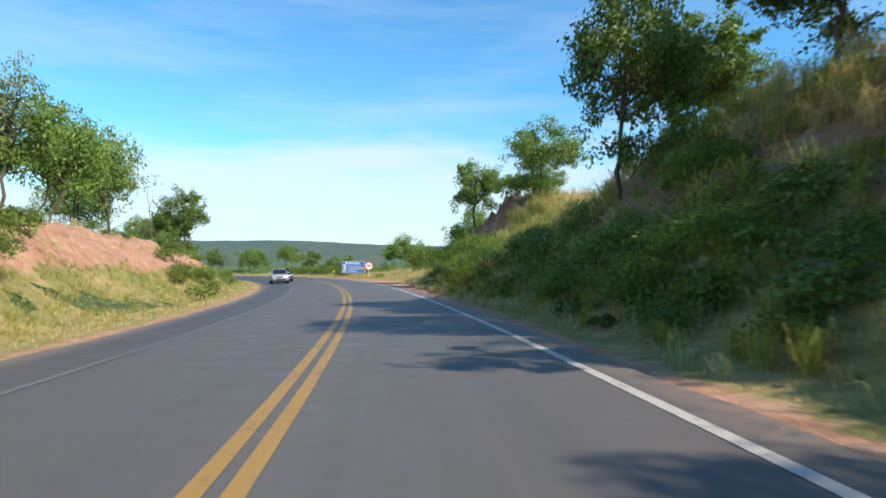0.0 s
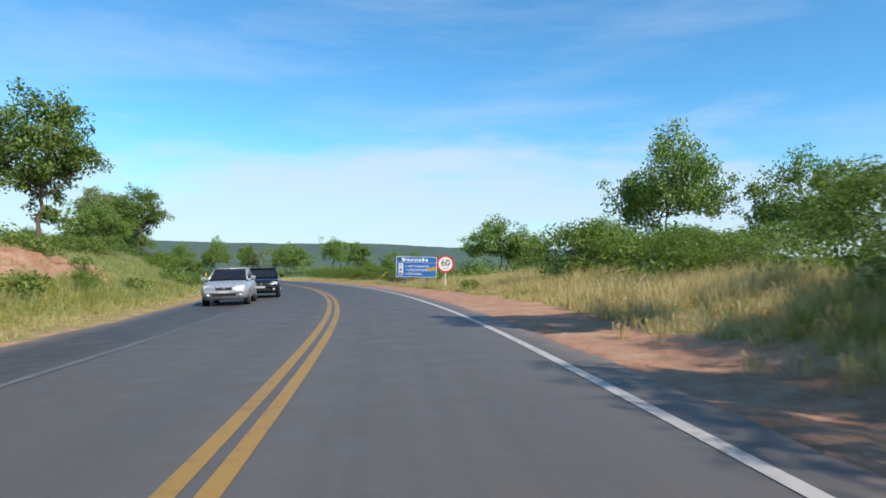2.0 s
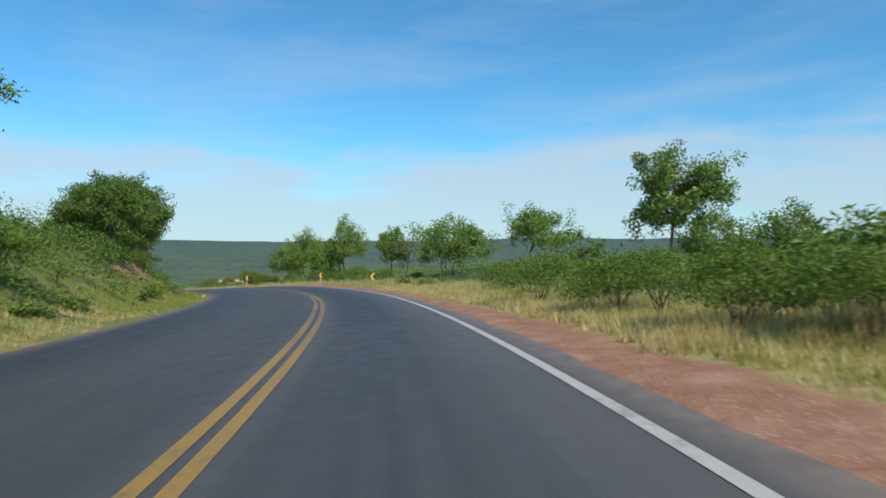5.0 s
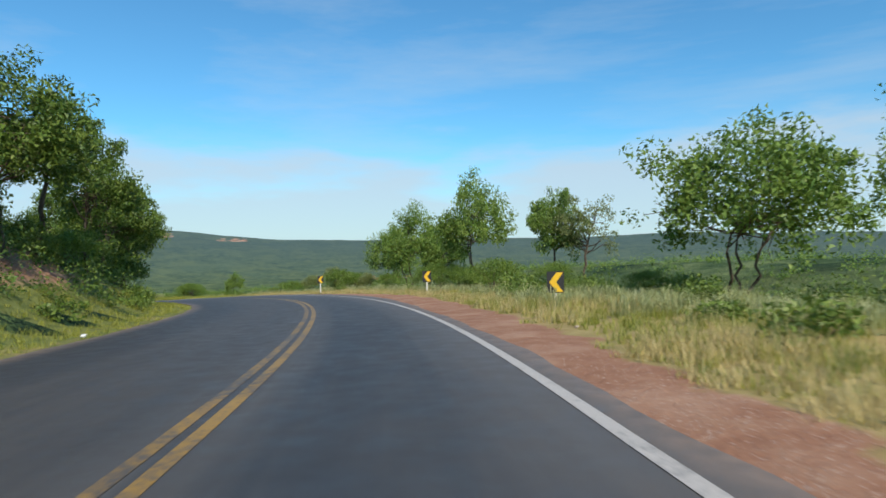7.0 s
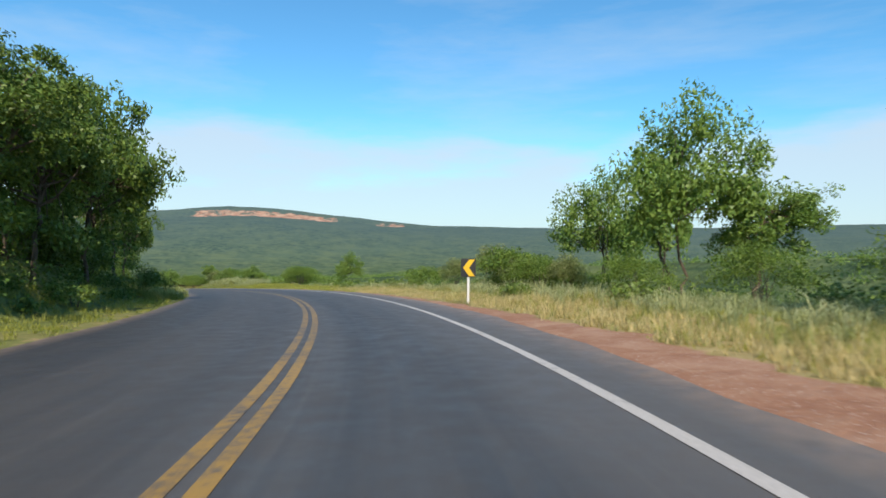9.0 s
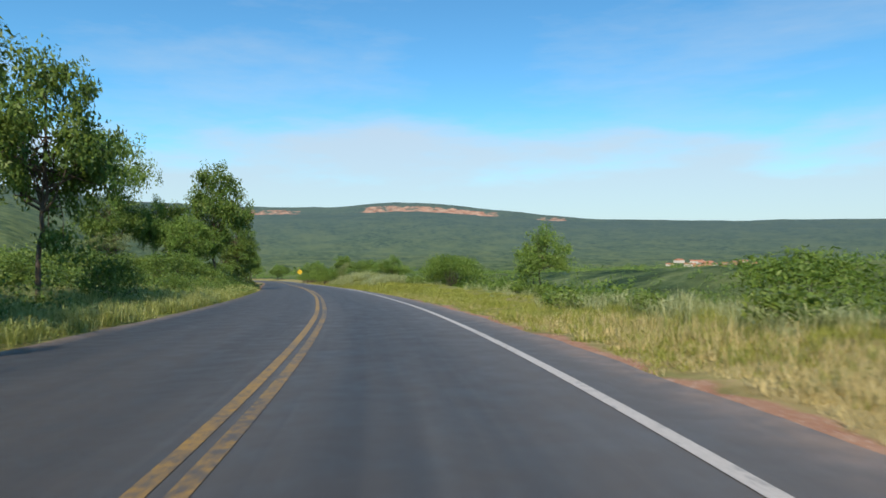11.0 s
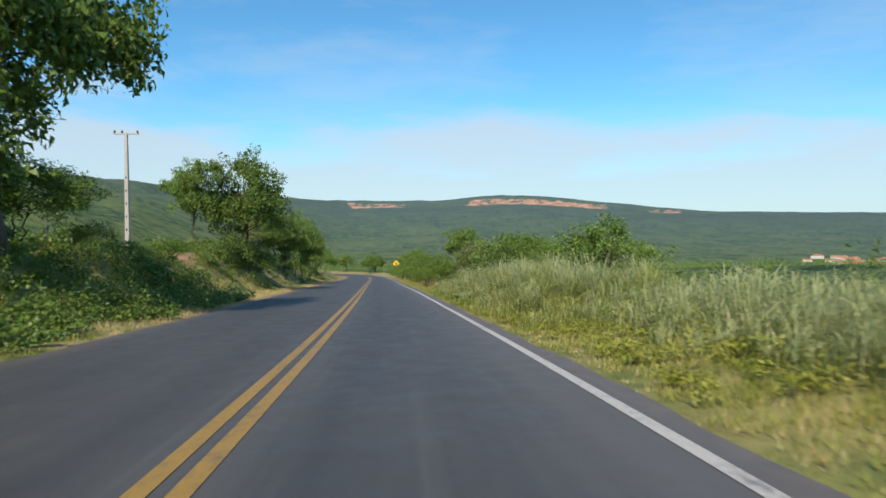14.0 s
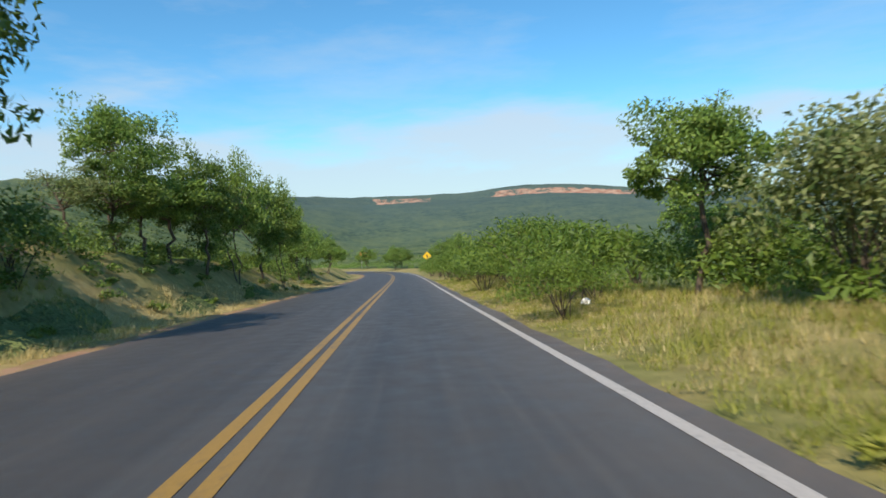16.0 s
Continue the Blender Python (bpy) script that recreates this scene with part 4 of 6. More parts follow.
def grass(name, label, mat, s0, s1, u0, u1, per_m2, blades, tall, width=0.022, lean=0.35, patch=0.0, low=0.35, arch=False, bare=False):
    """Tufts of grass on a strip; u0 and u1 count outwards from the road's edge on that side."""
    side = 1 if u0 > 0 else -1
    n = int(per_m2 * (s1 - s0) * abs(u1 - u0))
    s, u = rng.uniform(s0, s1, n), rng.uniform(min(u0, u1), max(u0, u1), n)
    # thinner towards the road
    keep = rng.random(n) < np.clip(max(0.25, low) + (np.abs(u) - min(abs(u0), abs(u1))) / 1.2, 0, 1)
    s, u = s[keep], u[keep]
    if patch:
        k = wav(s, u * 1.5, 0.33, patch) > -0.12
        s, u = s[k], u[k]
    # none on the bare shoulder
    uu = u + (edge_right(s) if side > 0 else edge_left(s))
    ok = (soil_amount(s, uu) < 0.5) | bare
    s, uu = s[ok], uu[ok]
    i = np.interp(s, RS, np.arange(len(RS)))
    a = i.astype(int).clip(0, len(RS) - 2)
    fr = (i - a)[:, None]
    c, nn = RC[a] * (1 - fr) + RC[a + 1] * fr, RN[a]
    x, y = c[:, 0] + nn[:, 0] * uu, c[:, 1] + nn[:, 1] * uu
    z = c[:, 2] - 0.025 + verge_height(s, uu, x, y)
    m = len(s)
    size = rng.uniform(0.55, 1.0, m) * (0.8 + 0.25 * wav(x, y, 0.45, 1.7))
    size *= np.clip(low + (np.abs(u[ok]) - min(abs(u0), abs(u1))) / 2.6, low, 1.0)      # lower beside the road
    bx = np.repeat(np.c_[x, y, z], blades, 0)
    k = m * blades
    root = bx + np.c_[rng.normal(scale=0.07, size=(k, 2)), np.zeros(k)]
    h = np.repeat(size, blades) * rng.uniform(0.55, 1.1, k) * tall
    ang = rng.uniform(0, 2 * np.pi, k)
    out = np.c_[np.cos(ang), np.sin(ang)] * (lean * rng.uniform(0.2, 1.2, k) * h)[:, None]
    wv = np.c_[-np.sin(ang), np.cos(ang)] * (width * rng.uniform(0.7, 1.3, k) / 2)[:, None]
    zz = np.zeros((k, 1))
    tip = root + np.c_[out * rng.uniform(0.9, 1.3, k)[:, None], h * rng.uniform(0.75, 1.0, k)]
    w3 = np.c_[wv, zz]
    if arch:
        # long leaves that rise, bend over and hang
        knee = root + np.c_[out * rng.uniform(0.3, 0.6, k)[:, None], h * rng.uniform(0.6, 0.85, k)]
        tip = root + np.c_[out * rng.uniform(1.0, 1.7, k)[:, None], h * rng.uniform(0.45, 0.95, k)]
        v = np.stack([root - w3 * 0.3, root + w3 * 0.3, knee + w3 * 0.8, knee - w3 * 0.8, tip], 1).reshape(-1, 3)
        i = 5 * np.arange(k)[:, None]
        f = np.concatenate([i + (0, 1, 2), i + (0, 2, 3), i + (3, 2, 4)])
        return tagged(mesh_ob(name, v, f, mat, smooth_shade=False), label, "grass", kind="stuff")
    v = np.stack([root - w3 * 0.8, root + w3 * 0.8, tip], 1).reshape(-1, 3)
    f = np.arange(3 * k).reshape(k, 3)
    return tagged(mesh_ob(name, v, f, mat, smooth_shade=False), label, "grass", kind="stuff")


# dry and green grass along the verges: right
grass("dry_grass", "tall dry straw-coloured grass on the verge", M_STRAW, 45, 210, 0.3, 8.0, 7, 13, 0.54, 0.020, 0.55, patch=0.4)
grass("low_grass", "low yellow-green grass under the signs", M_LUSH, 62, 106, 1.5, 6.5, 15, 11, 0.30, 0.018, 0.8, low=0.7)
grass("dry_grass", "short golden grass under the signs", M_STRAW, 58, 106, 1.4, 6.0, 10, 11, 0.34, 0.018, 0.7, low=0.7)
grass("dry_grass", "dense golden grass along the red shoulder", M_STRAW, 100, 136, 0.5, 3.4, 18, 10, 0.44, 0.022, 0.7, low=0.5)
grass("dry_grass", "dense golden grass along the red shoulder", M_STRAW, 150, 212, 0.5, 3.2, 16, 10, 0.40, 0.022, 0.7, low=0.5)
grass("green_grass", "green grass growing among the dry grass", M_LUSH, 104, 215, 0.8, 6.5, 9, 12, 0.38, 0.020, 0.65)
grass("green_grass", "green grass growing among the dry grass", M_GRASS, 45, 215, 0.9, 11, 4, 12, 0.55, 0.020, 0.55, patch=2.1)
grass("low_grass", "low lush yellow-green grass on the verge", M_LUSH, 204, 287, 0.06, 4.6, 21, 13, 0.30, 0.016, 0.8, low=0.6)
grass("dry_grass", "short dry grass along the edge of the road", M_STRAW, 200, 285, 0.15, 1.3, 16, 11, 0.22, 0.018, 0.7, low=0.6)
grass("dry_grass", "golden dry grass beside the straight", M_STRAW, 284, 335, 0.12, 4.4, 11, 12, 0.34, 0.016, 0.8, low=0.4)
grass("green_grass", "green grass beside the straight", M_LUSH, 281, 335, 0.15, 5.0, 17, 12, 0.34, 0.016, 0.8, low=0.5)
grass("tall_grass", "tall grey-green grass with pale seed heads", M_REED, 108, 215, 4.8, 12, 6.5, 20, 0.85, 0.022, 0.6)
grass("tall_grass", "tall grey-green grass on the slope", M_REED, 250, 272, 1.4, 4.6, 12, 18, 1.30, 0.022, 0.7, low=0.5, arch=True)
grass("tall_grass", "tall grey-green grass leaning over the road edge", M_BLADE, 260, 282, 0.08, 4.4, 6, 24, 1.2, 0.022, 0.65, low=0.4, arch=True)
grass("grass_tuft", "big arching clumps of tall grass at the edge of the road", M_REED, 263, 284, 0.5, 4.6, 1.3, 85, 2.0, 0.020, 0.85, low=0.45, arch=True)
grass("grass_tuft", "big leaning clumps of tall yellow-green grass", M_BLADE, 262, 284, 0.6, 4.6, 1.1, 85, 1.8, 0.020, 0.95, low=0.5, arch=True)
grass("tall_grass", "tall grey-green grass on the slope", M_REED, 205, 330, 4.5, 10.5, 2.4, 16, 1.05, 0.025, 0.5, patch=1.2)
grass("grass_tuft", "silvery arching tufts on the verge", M_REED, 136, 218, 2.8, 7.5, 0.9, 40, 0.95, 0.022, 0.95, low=0.8, arch=True)
# the cut bank
grass("bank_grass", "long grass hanging from the cut bank", M_REED, -20, 52, 1.2, 9.5, 4.0, 22, 1.0, 0.022, 0.8, patch=0.9)
grass("bank_grass", "tall bright green grass on the cut bank", M_LUSH, 19, 46, 1.1, 8.6, 7, 20, 1.15, 0.026, 0.7)
grass("dry_grass", "tall dry grass behind the red shoulder", M_STRAW, 36, 104, 2.6, 8.5, 8, 14, 1.0, 0.022, 0.55, patch=1.1)
grass("dry_grass", "golden grass at the foot of the cut bank", M_STRAW, 14, 60, 0.6, 3.6, 12, 13, 0.62, 0.022, 0.65, low=0.5)
grass("dry_grass", "dry grass on the crest of the bank", M_STRAW, -20, 56, 4.6, 11.5, 8, 18, 1.05, 0.020, 0.6)
grass("dry_grass", "dry grass at the foot of the cut bank", M_STRAW, -5, 20, 0.6, 2.6, 8, 12, 0.4, 0.020, 0.7)
grass("tall_grass", "very tall green grass standing in the sun on the bank", M_BLADE, 20, 36, 1.8, 7.4, 7, 26, 1.75, 0.024, 0.8, arch=True)
grass("grass_tuft", "large arching tufts of bright grass on the bare bank", M_LUSH, -6, 30, 1.0, 8.5, 1.2, 55, 1.25, 0.022, 0.9, low=0.7, arch=True, bare=True)
for s_, u_, h_ in ((7.0, 1.5, 1.15), (9.6, 3.4, 1.2), (12.6, 3.0, 1.5), (15.6, 4.6, 1.5), (18.2, 2.0, 1.2), (17.0, 5.8, 1.3), (11.6, 5.2, 1.2), (5.2, 3.6, 1.0), (21.5, 1.6, 1.3)):
    grass("grass_tuft", "single large fountain of long arching grass on the cut bank", M_BLADE, s_, s_ + 0.8, u_, u_ + 0.8, 5.0, 75, h_ * 1.25, 0.026, 0.85, low=1.0, arch=True, bare=True)
grass("dry_grass", "pale dry grass overhanging the crest of the cut", M_STRAW, 8, 36, 4.8, 8.2, 2.2, 46, 1.15, 0.020, 0.9, low=0.9, arch=True, bare=True)
grass("dry_grass", "tall dry golden grass in front of the earth cliff", M_STRAW, 37, 56, 2.1, 4.0, 4.5, 34, 1.15, 0.020, 0.7, low=0.45, arch=True, bare=True)
grass("grass_tuft", "small dry tufts on the bare bank", M_STRAW, -6, 50, 1.0, 10.0, 1.6, 24, 0.65, 0.020, 0.8, low=0.7, arch=True, bare=True)
grass("grass_tuft", "arching grey-green tufts at the foot of the bank", M_REED, -5, 24, 0.5, 3.0, 2.4, 22, 0.75, 0.022, 0.9, low=0.6, arch=True, bare=True)
grass("grass_tuft", "bright arching tufts beside the bank shrubs", M_LUSH, 21, 36, 0.7, 2.0, 1.4, 46, 1.25, 0.024, 0.9, low=0.8, arch=True, bare=True)
grass("grass_tuft", "golden tufts along the foot of the bank", M_STRAW, 18, 40, 0.45, 1.5, 3.0, 28, 0.60, 0.020, 0.9, low=0.8, arch=True, bare=True)
# left
grass("grass_tuft", "dry tufts on the red cutting", M_STRAW, 0, 78, -3.4, -9.6, 0.9, 22, 0.5, 0.020, 0.9, low=0.8, arch=True, bare=True)
grass("dry_grass", "dry grass at the foot of the left bank", M_STRAW, 0, 120, -0.3, -3.4, 11, 12, 0.36, 0.020, 0.6)
grass("green_grass", "green grass on the left slope", M_LUSH, 0, 100, -1.2, -5.4, 9, 12, 0.52, 0.022, 0.6)
grass("tall_grass", "tall pale green grass covering the left slope", M_REED, 52, 112, -1.6, -10.5, 5, 17, 0.85, 0.020, 0.7, low=0.5)
grass("tall_grass", "tall lush grass covering the left slope", M_LUSH, 56, 112, -1.2, -9.5, 6, 15, 0.7, 0.020, 0.7, low=0.5)
grass("green_grass", "green grass on the left slope", M_GRASS, 60, 130, -1.6, -10, 4.5, 11, 0.5, 0.020, 0.55, patch=1.3)
grass("green_grass", "rank green grass on the left verge", M_LUSH, 118, 262, -0.15, -4.2, 7, 11, 0.42, 0.024, 0.65, low=0.5)
grass("tall_grass", "tall grey-green grass on the left verge", M_BLADE, 204, 258, -0.2, -4.2, 9, 18, 1.0, 0.022, 0.8, low=0.75, arch=True)
grass("green_grass", "green grass on the low left bank", M_LUSH, 256, 300, -0.8, -7.5, 10, 12, 0.42, 0.022, 0.65)
grass("dry_grass", "dry grass at the left edge of the road", M_STRAW, 262, 350, -0.2, -3.2, 12, 12, 0.36, 0.020, 0.6, low=0.6)


def woods(name, label, mat, x0, x1, y0, y1, n, leaves, size, spread_m, keep):
    """Far scrub and woodland as one mass of leaf clumps on the ground."""
    x, y = rng.uniform(x0, x1, n), rng.uniform(y0, y1, n)
    s, u, d = road_near(x, y)
    k = keep(u, d, x, y)
    x, y = x[k], y[k]
    z = ground_height(x, y)
    m = len(x)
    r = rng.uniform(0.6, 1.4, m) * spread_m
    dd = rng.normal(size=(m, leaves, 3))
    dd /= np.linalg.norm(dd, axis=2)[..., None]
    dd[..., 2] = np.abs(dd[..., 2])
    c = np.stack([x, y, z], 1)[:, None] + dd * (rng.random((m, leaves, 1)) ** 0.4) * r[:, None, None] * np.array([1, 1, 1.15])
    v, f = leaf_quads(c.reshape(-1, 3), size, dd.reshape(-1, 3), 0.5, 1.2)
    return tagged(mesh_ob(name, v, f, mat, smooth_shade=False), label, "woodland", kind="stuff")


def thicket(name, label, mat, s0, s1, u0, u1, n, leaves, size, r, flat=0.9, longer=1.5, patch=None):
    """Undergrowth along the road as one mass of leaf clumps; u counts outwards from the road's edge."""
    s, u = rng.uniform(s0, s1, n), rng.uniform(min(u0, u1), max(u0, u1), n)
    if patch is not None:
        k = wav(s, u * 1.6, 0.30, patch) > -0.15
        s, u = s[k], u[k]
    m = len(s)
    uu = u + (edge_right(s) if u0 > 0 else edge_left(s))
    i = np.interp(s, RS, np.arange(len(RS))).round().astype(int)
    x, y = RC[i, 0] + RN[i, 0] * uu, RC[i, 1] + RN[i, 1] * uu
    z = ground_height(x, y) + 0.05
    rr = rng.uniform(0.5, 1.3, m) * r * np.clip(0.4 + (np.abs(u) - min(abs(u0), abs(u1))) / 2.5, 0.4, 1.0)
    dd = rng.normal(size=(m, leaves, 3))
    dd /= np.linalg.norm(dd, axis=2)[..., None]
    dd[..., 2] = np.abs(dd[..., 2])
    tuft = rng.normal(size=(m, 5, 3)) * 0.4
    tuft[..., 2] = np.abs(tuft[..., 2])
    which = rng.integers(0, 5, (m, leaves))
    c = np.stack([x, y, z], 1)[:, None] + (dd * (rng.random((m, leaves, 1)) ** 0.45) * 0.75 + np.take_along_axis(tuft, which[..., None], 1)) * rr[:, None, None] * np.array([1, 1, flat])
    v, f = leaf_quads(c.reshape(-1, 3), size, dd.reshape(-1, 3) * 0.6, 0.5, longer)
    return tagged(mesh_ob(name, v, f, mat, smooth_shade=False), label, "undergrowth", kind="stuff")


thicket("undergrowth", "dark tangled undergrowth on the cut bank", M_LEAF_DARK, -14, 22, 1.2, 3.8, 120, 170, 0.078, 0.80)
thicket("undergrowth", "dark tangled undergrowth at the foot of the bank", M_LEAF_DARK, 22, 42, 1.2, 3.6, 80, 170, 0.078, 0.65)
thicket("undergrowth", "feathery green undergrowth on the cut bank", M_FERN, -14, 40, 1.3, 5.2, 90, 160, 0.07, 0.75, 0.9, 2.4, 0.5)
thicket("undergrowth", "feathery green growth below the earth cliff", M_FERN, 34, 46, 2.4, 4.6, 45, 220, 0.05, 0.65, 1.0, 2.4)
thicket("undergrowth", "feathery green scrub behind the dry grass", M_FERN, 42, 135, 6.0, 16, 340, 130, 0.11, 1.3, 0.9, 2.0, 1.5)
thicket("undergrowth", "green scrub behind the tall grass", M_SHRUB, 84, 215, 9, 17, 300, 120, 0.09, 0.85, 0.9, 1.6, 2.5)
thicket("undergrowth", "green scrub below the verge", M_FERN, 205, 340, 6.5, 17, 480, 130, 0.095, 1.15, 0.9, 2.0)
thicket("undergrowth", "feathery scrub beside the straight", M_FERN, 290, 345, 3.4, 12, 300, 150, 0.085, 1.1, 1.05, 2.2, 0.8)
thicket("undergrowth", "dark undergrowth below the left trees", M_LEAF_DARK, 106, 135, -2.6, -13, 175, 170, 0.09, 1.15)
thicket("undergrowth", "dark undergrowth below the left trees", M_LEAF_DARK, 148, 212, -2.6, -13, 340, 140, 0.095, 1.15)
thicket("undergrowth", "dark undergrowth above the bare slip", M_LEAF_DARK, 134, 149, -5.6, -13, 60, 120, 0.13, 1.1)
thicket("undergrowth", "green undergrowth on the left slope", M_SHRUB, 74, 118, -9, -16, 190, 140, 0.09, 1.0, 0.9, 1.6, 0.7)
thicket("undergrowth", "dark leafy weeds on the left verge", M_LEAF_DARK, 200, 266, -2.6, -14, 340, 140, 0.088, 0.95)
thicket("undergrowth", "dark undergrowth below the trees on the low bank", M_LEAF_DARK, 285, 355, -3.4, -9, 170, 150, 0.085, 0.85, 0.9, 1.5)
thicket("undergrowth", "green undergrowth overhanging the low bank", M_SHRUB, 285, 345, -1.9, -5.4, 110, 150, 0.075, 0.6, 0.9, 1.6)
thicket("undergrowth", "large-leaved dark green weeds at the road edge", M_LEAF_DARK, 240, 279, -0.5, -4.8, 340, 150, 0.07, 0.62, 0.9, 1.5)
thicket("undergrowth", "feathery bright green scrub below the verge", M_FERN, 222, 268, 6.2, 15, 260, 150, 0.095, 1.25, 1.0, 2.2)
thicket("undergrowth", "leafy green scrub under the roadside trees", M_SHRUB, 142, 205, 8.2, 13, 150, 150, 0.09, 1.0, 1.0, 1.6, 0.3)
thicket("weeds", "dark leafy weeds below the tall grass", M_SHRUB, 268, 283, 0.25, 1.9, 90, 90, 0.055, 0.42, 0.9, 1.6)
thicket("weeds", "low bright green leafy weeds at the edge of the road", M_LUSH, 234, 286, 0.2, 2.6, 330, 80, 0.040, 0.34, 0.7, 2.0)
thicket("scrub", "dense green scrub on the slope below the road", M_SHRUB, 60, 372, 32, 90, 1500, 75, 0.22, 1.9)
thicket("scrub", "fine green scrub below the roadside", M_FERN, 60, 350, 14, 34, 1050, 110, 0.105, 1.35, 0.95, 2.0)
thicket("undergrowth", "low green scrub on the left slope", M_SHRUB, 250, 281, -3.8, -10, 110, 120, 0.085, 0.5, 0.9, 1.6)
thicket("scrub", "dense green scrub behind the roadside trees", M_LEAF, 60, 372, -26, -70, 950, 50, 0.34, 1.9)
thicket("scrub", "fine dark scrub behind the roadside trees", M_SHRUB, 60, 350, -13, -28, 580, 72, 0.16, 1.35, 0.95, 1.6)
woods("middle_woods", "bright green scrub and small trees on the slope below the road", M_LEAF, -620, 120, 150, 560, 3900, 62, 0.36, 2.3, lambda u, d, x, y: (d > 60) & (d < 330) & (u > 0))
woods("far_woods", "far woodland on the valley floor", M_LEAF_DARK, -1700, 500, 150, 1500, 6500, 30, 1.35, 5.0, lambda u, d, x, y: (d > 260) & (d < 1150) & ~((np.abs(np.degrees(np.arctan2(FAR_C[0] - x, y - FAR_C[1])) - 36) < 10) & (np.hypot(x - FAR_C[0], y - FAR_C[1]) > 700)))


# ---- signs, pole, fence, litter ----
M_POST = plain("white_post_paint", (0.70, 0.69, 0.66), 0.55, 0, 9, 0.35)
M_SIGN_WHITE = plain("white_sign_sheet", (0.78, 0.78, 0.76), 0.4, 0, 5, 0.12)
M_SIGN_RED = plain("red_sign_sheet", (0.62, 0.030, 0.035), 0.4, 0, 5, 0.15)
M_SIGN_BLACK = plain("black_sign_sheet", (0.020, 0.020, 0.022), 0.45, 0, 6, 0.3)
M_SIGN_YELLOW = plain("yellow_sign_sheet", (0.80, 0.48, 0.020), 0.4, 0, 6, 0.2)
M_SIGN_BLUE = plain("blue_sign_sheet", (0.020, 0.155, 0.46), 0.4, 0, 4, 0.15)
M_POST_BLUE = plain("blue_post_paint", (0.025, 0.13, 0.38), 0.5, 0, 9, 0.35)
M_ORANGE = plain("orange_sign_sheet", (0.75, 0.24, 0.05), 0.45, 0, 6, 0.2)
M_CONCRETE = plain("pole_concrete", (0.50, 0.46, 0.41), 0.9, 0, 7, 0.4)
M_CERAMIC = plain("brown_ceramic", (0.06, 0.04, 0.035), 0.3)
M_FENCE = plain("weathered_post_wood", (0.33, 0.27, 0.20), 0.9, 0, 10, 0.5)
M_LITTER = plain("white_plastic", (0.75, 0.75, 0.76), 0.4, 0, 8, 0.2)
M_STONE = plain("pale_stone", (0.45, 0.36, 0.28), 0.9, 0, 6, 0.4)


def bm_ob(name, bm, mat, parent=None, label="", soft=True):
    me = bpy.data.meshes.new(name)
    bm.to_mesh(me)
    bm.free()
    me.materials.append(mat)
    me.polygons.foreach_set("use_smooth", [soft] * len(me.polygons))
    ob = new(name, me)
    ob.parent = parent
    return tagged(ob, label) if label else ob


def box(name, mat, parent, lo, hi, bevel=0.0, label="", m=None):
    bm = bmesh.new()
    bmesh.ops.create_cube(bm, size=1.0)
    lo, hi = Vector(lo), Vector(hi)
    for v in bm.verts:
        v.co = Vector([lo[k] + (v.co[k] + 0.5) * (hi[k] - lo[k]) for k in range(3)])
    if bevel:
        bmesh.ops.bevel(bm, geom=bm.edges[:], offset=bevel, segments=2, affect="EDGES", profile=0.6)
    if m is not None:
        bm.transform(m)
    return bm_ob(name, bm, mat, parent, label, False)


def rod(name, mat, parent, a, b, r0, r1=None, sides=12, label=""):
    a, b = Vector(a), Vector(b)
    bm = bmesh.new()
    bmesh.ops.create_cone(bm, cap_ends=True, segments=sides, radius1=r0, radius2=r1 or r0, depth=(b - a).length)
    bm.transform(Matrix.Translation((a + b) / 2) @ (b - a).to_track_quat("Z", "Y").to_matrix().to_4x4())
    return bm_ob(name, bm, mat, parent, label)


def plate(name, mat, parent, outline, y0, y1, label=""):
    """A flat plate in the x, z plane, from y0 (front, towards -y) to y1."""
    bm = bmesh.new()
    f = bm.faces.new([bm.verts.new((x, y0, z)) for x, z in outline])
    if f.normal.y > 0:
        f.normal_flip()
    ext = bmesh.ops.extrude_face_region(bm, geom=[f])
    bmesh.ops.translate(bm, vec=(0, y1 - y0, 0), verts=[v for v in ext["geom"] if isinstance(v, bmesh.types.BMVert)])
    bmesh.ops.recalc_face_normals(bm, faces=bm.faces[:])
    return bm_ob(name, bm, mat, parent, label, False)


def disc(r, n=40, cx=0.0, cz=0.0):
    return [(cx + r * math.cos(2 * math.pi * k / n), cz + r * math.sin(2 * math.pi * k / n)) for k in range(n)]


def rect(x0, z0, x1, z1, r=0.0):
    if not r:
        return [(x0, z0), (x1, z0), (x1, z1), (x0, z1)]
    out = []
    for cx, cz, a0 in ((x1 - r, z0 + r, -90), (x1 - r, z1 - r, 0), (x0 + r, z1 - r, 90), (x0 + r, z0 + r, 180)):
        out += [(cx + r * math.cos(radians(a0 + k * 22.5)), cz + r * math.sin(radians(a0 + k * 22.5))) for k in range(5)]
    return out


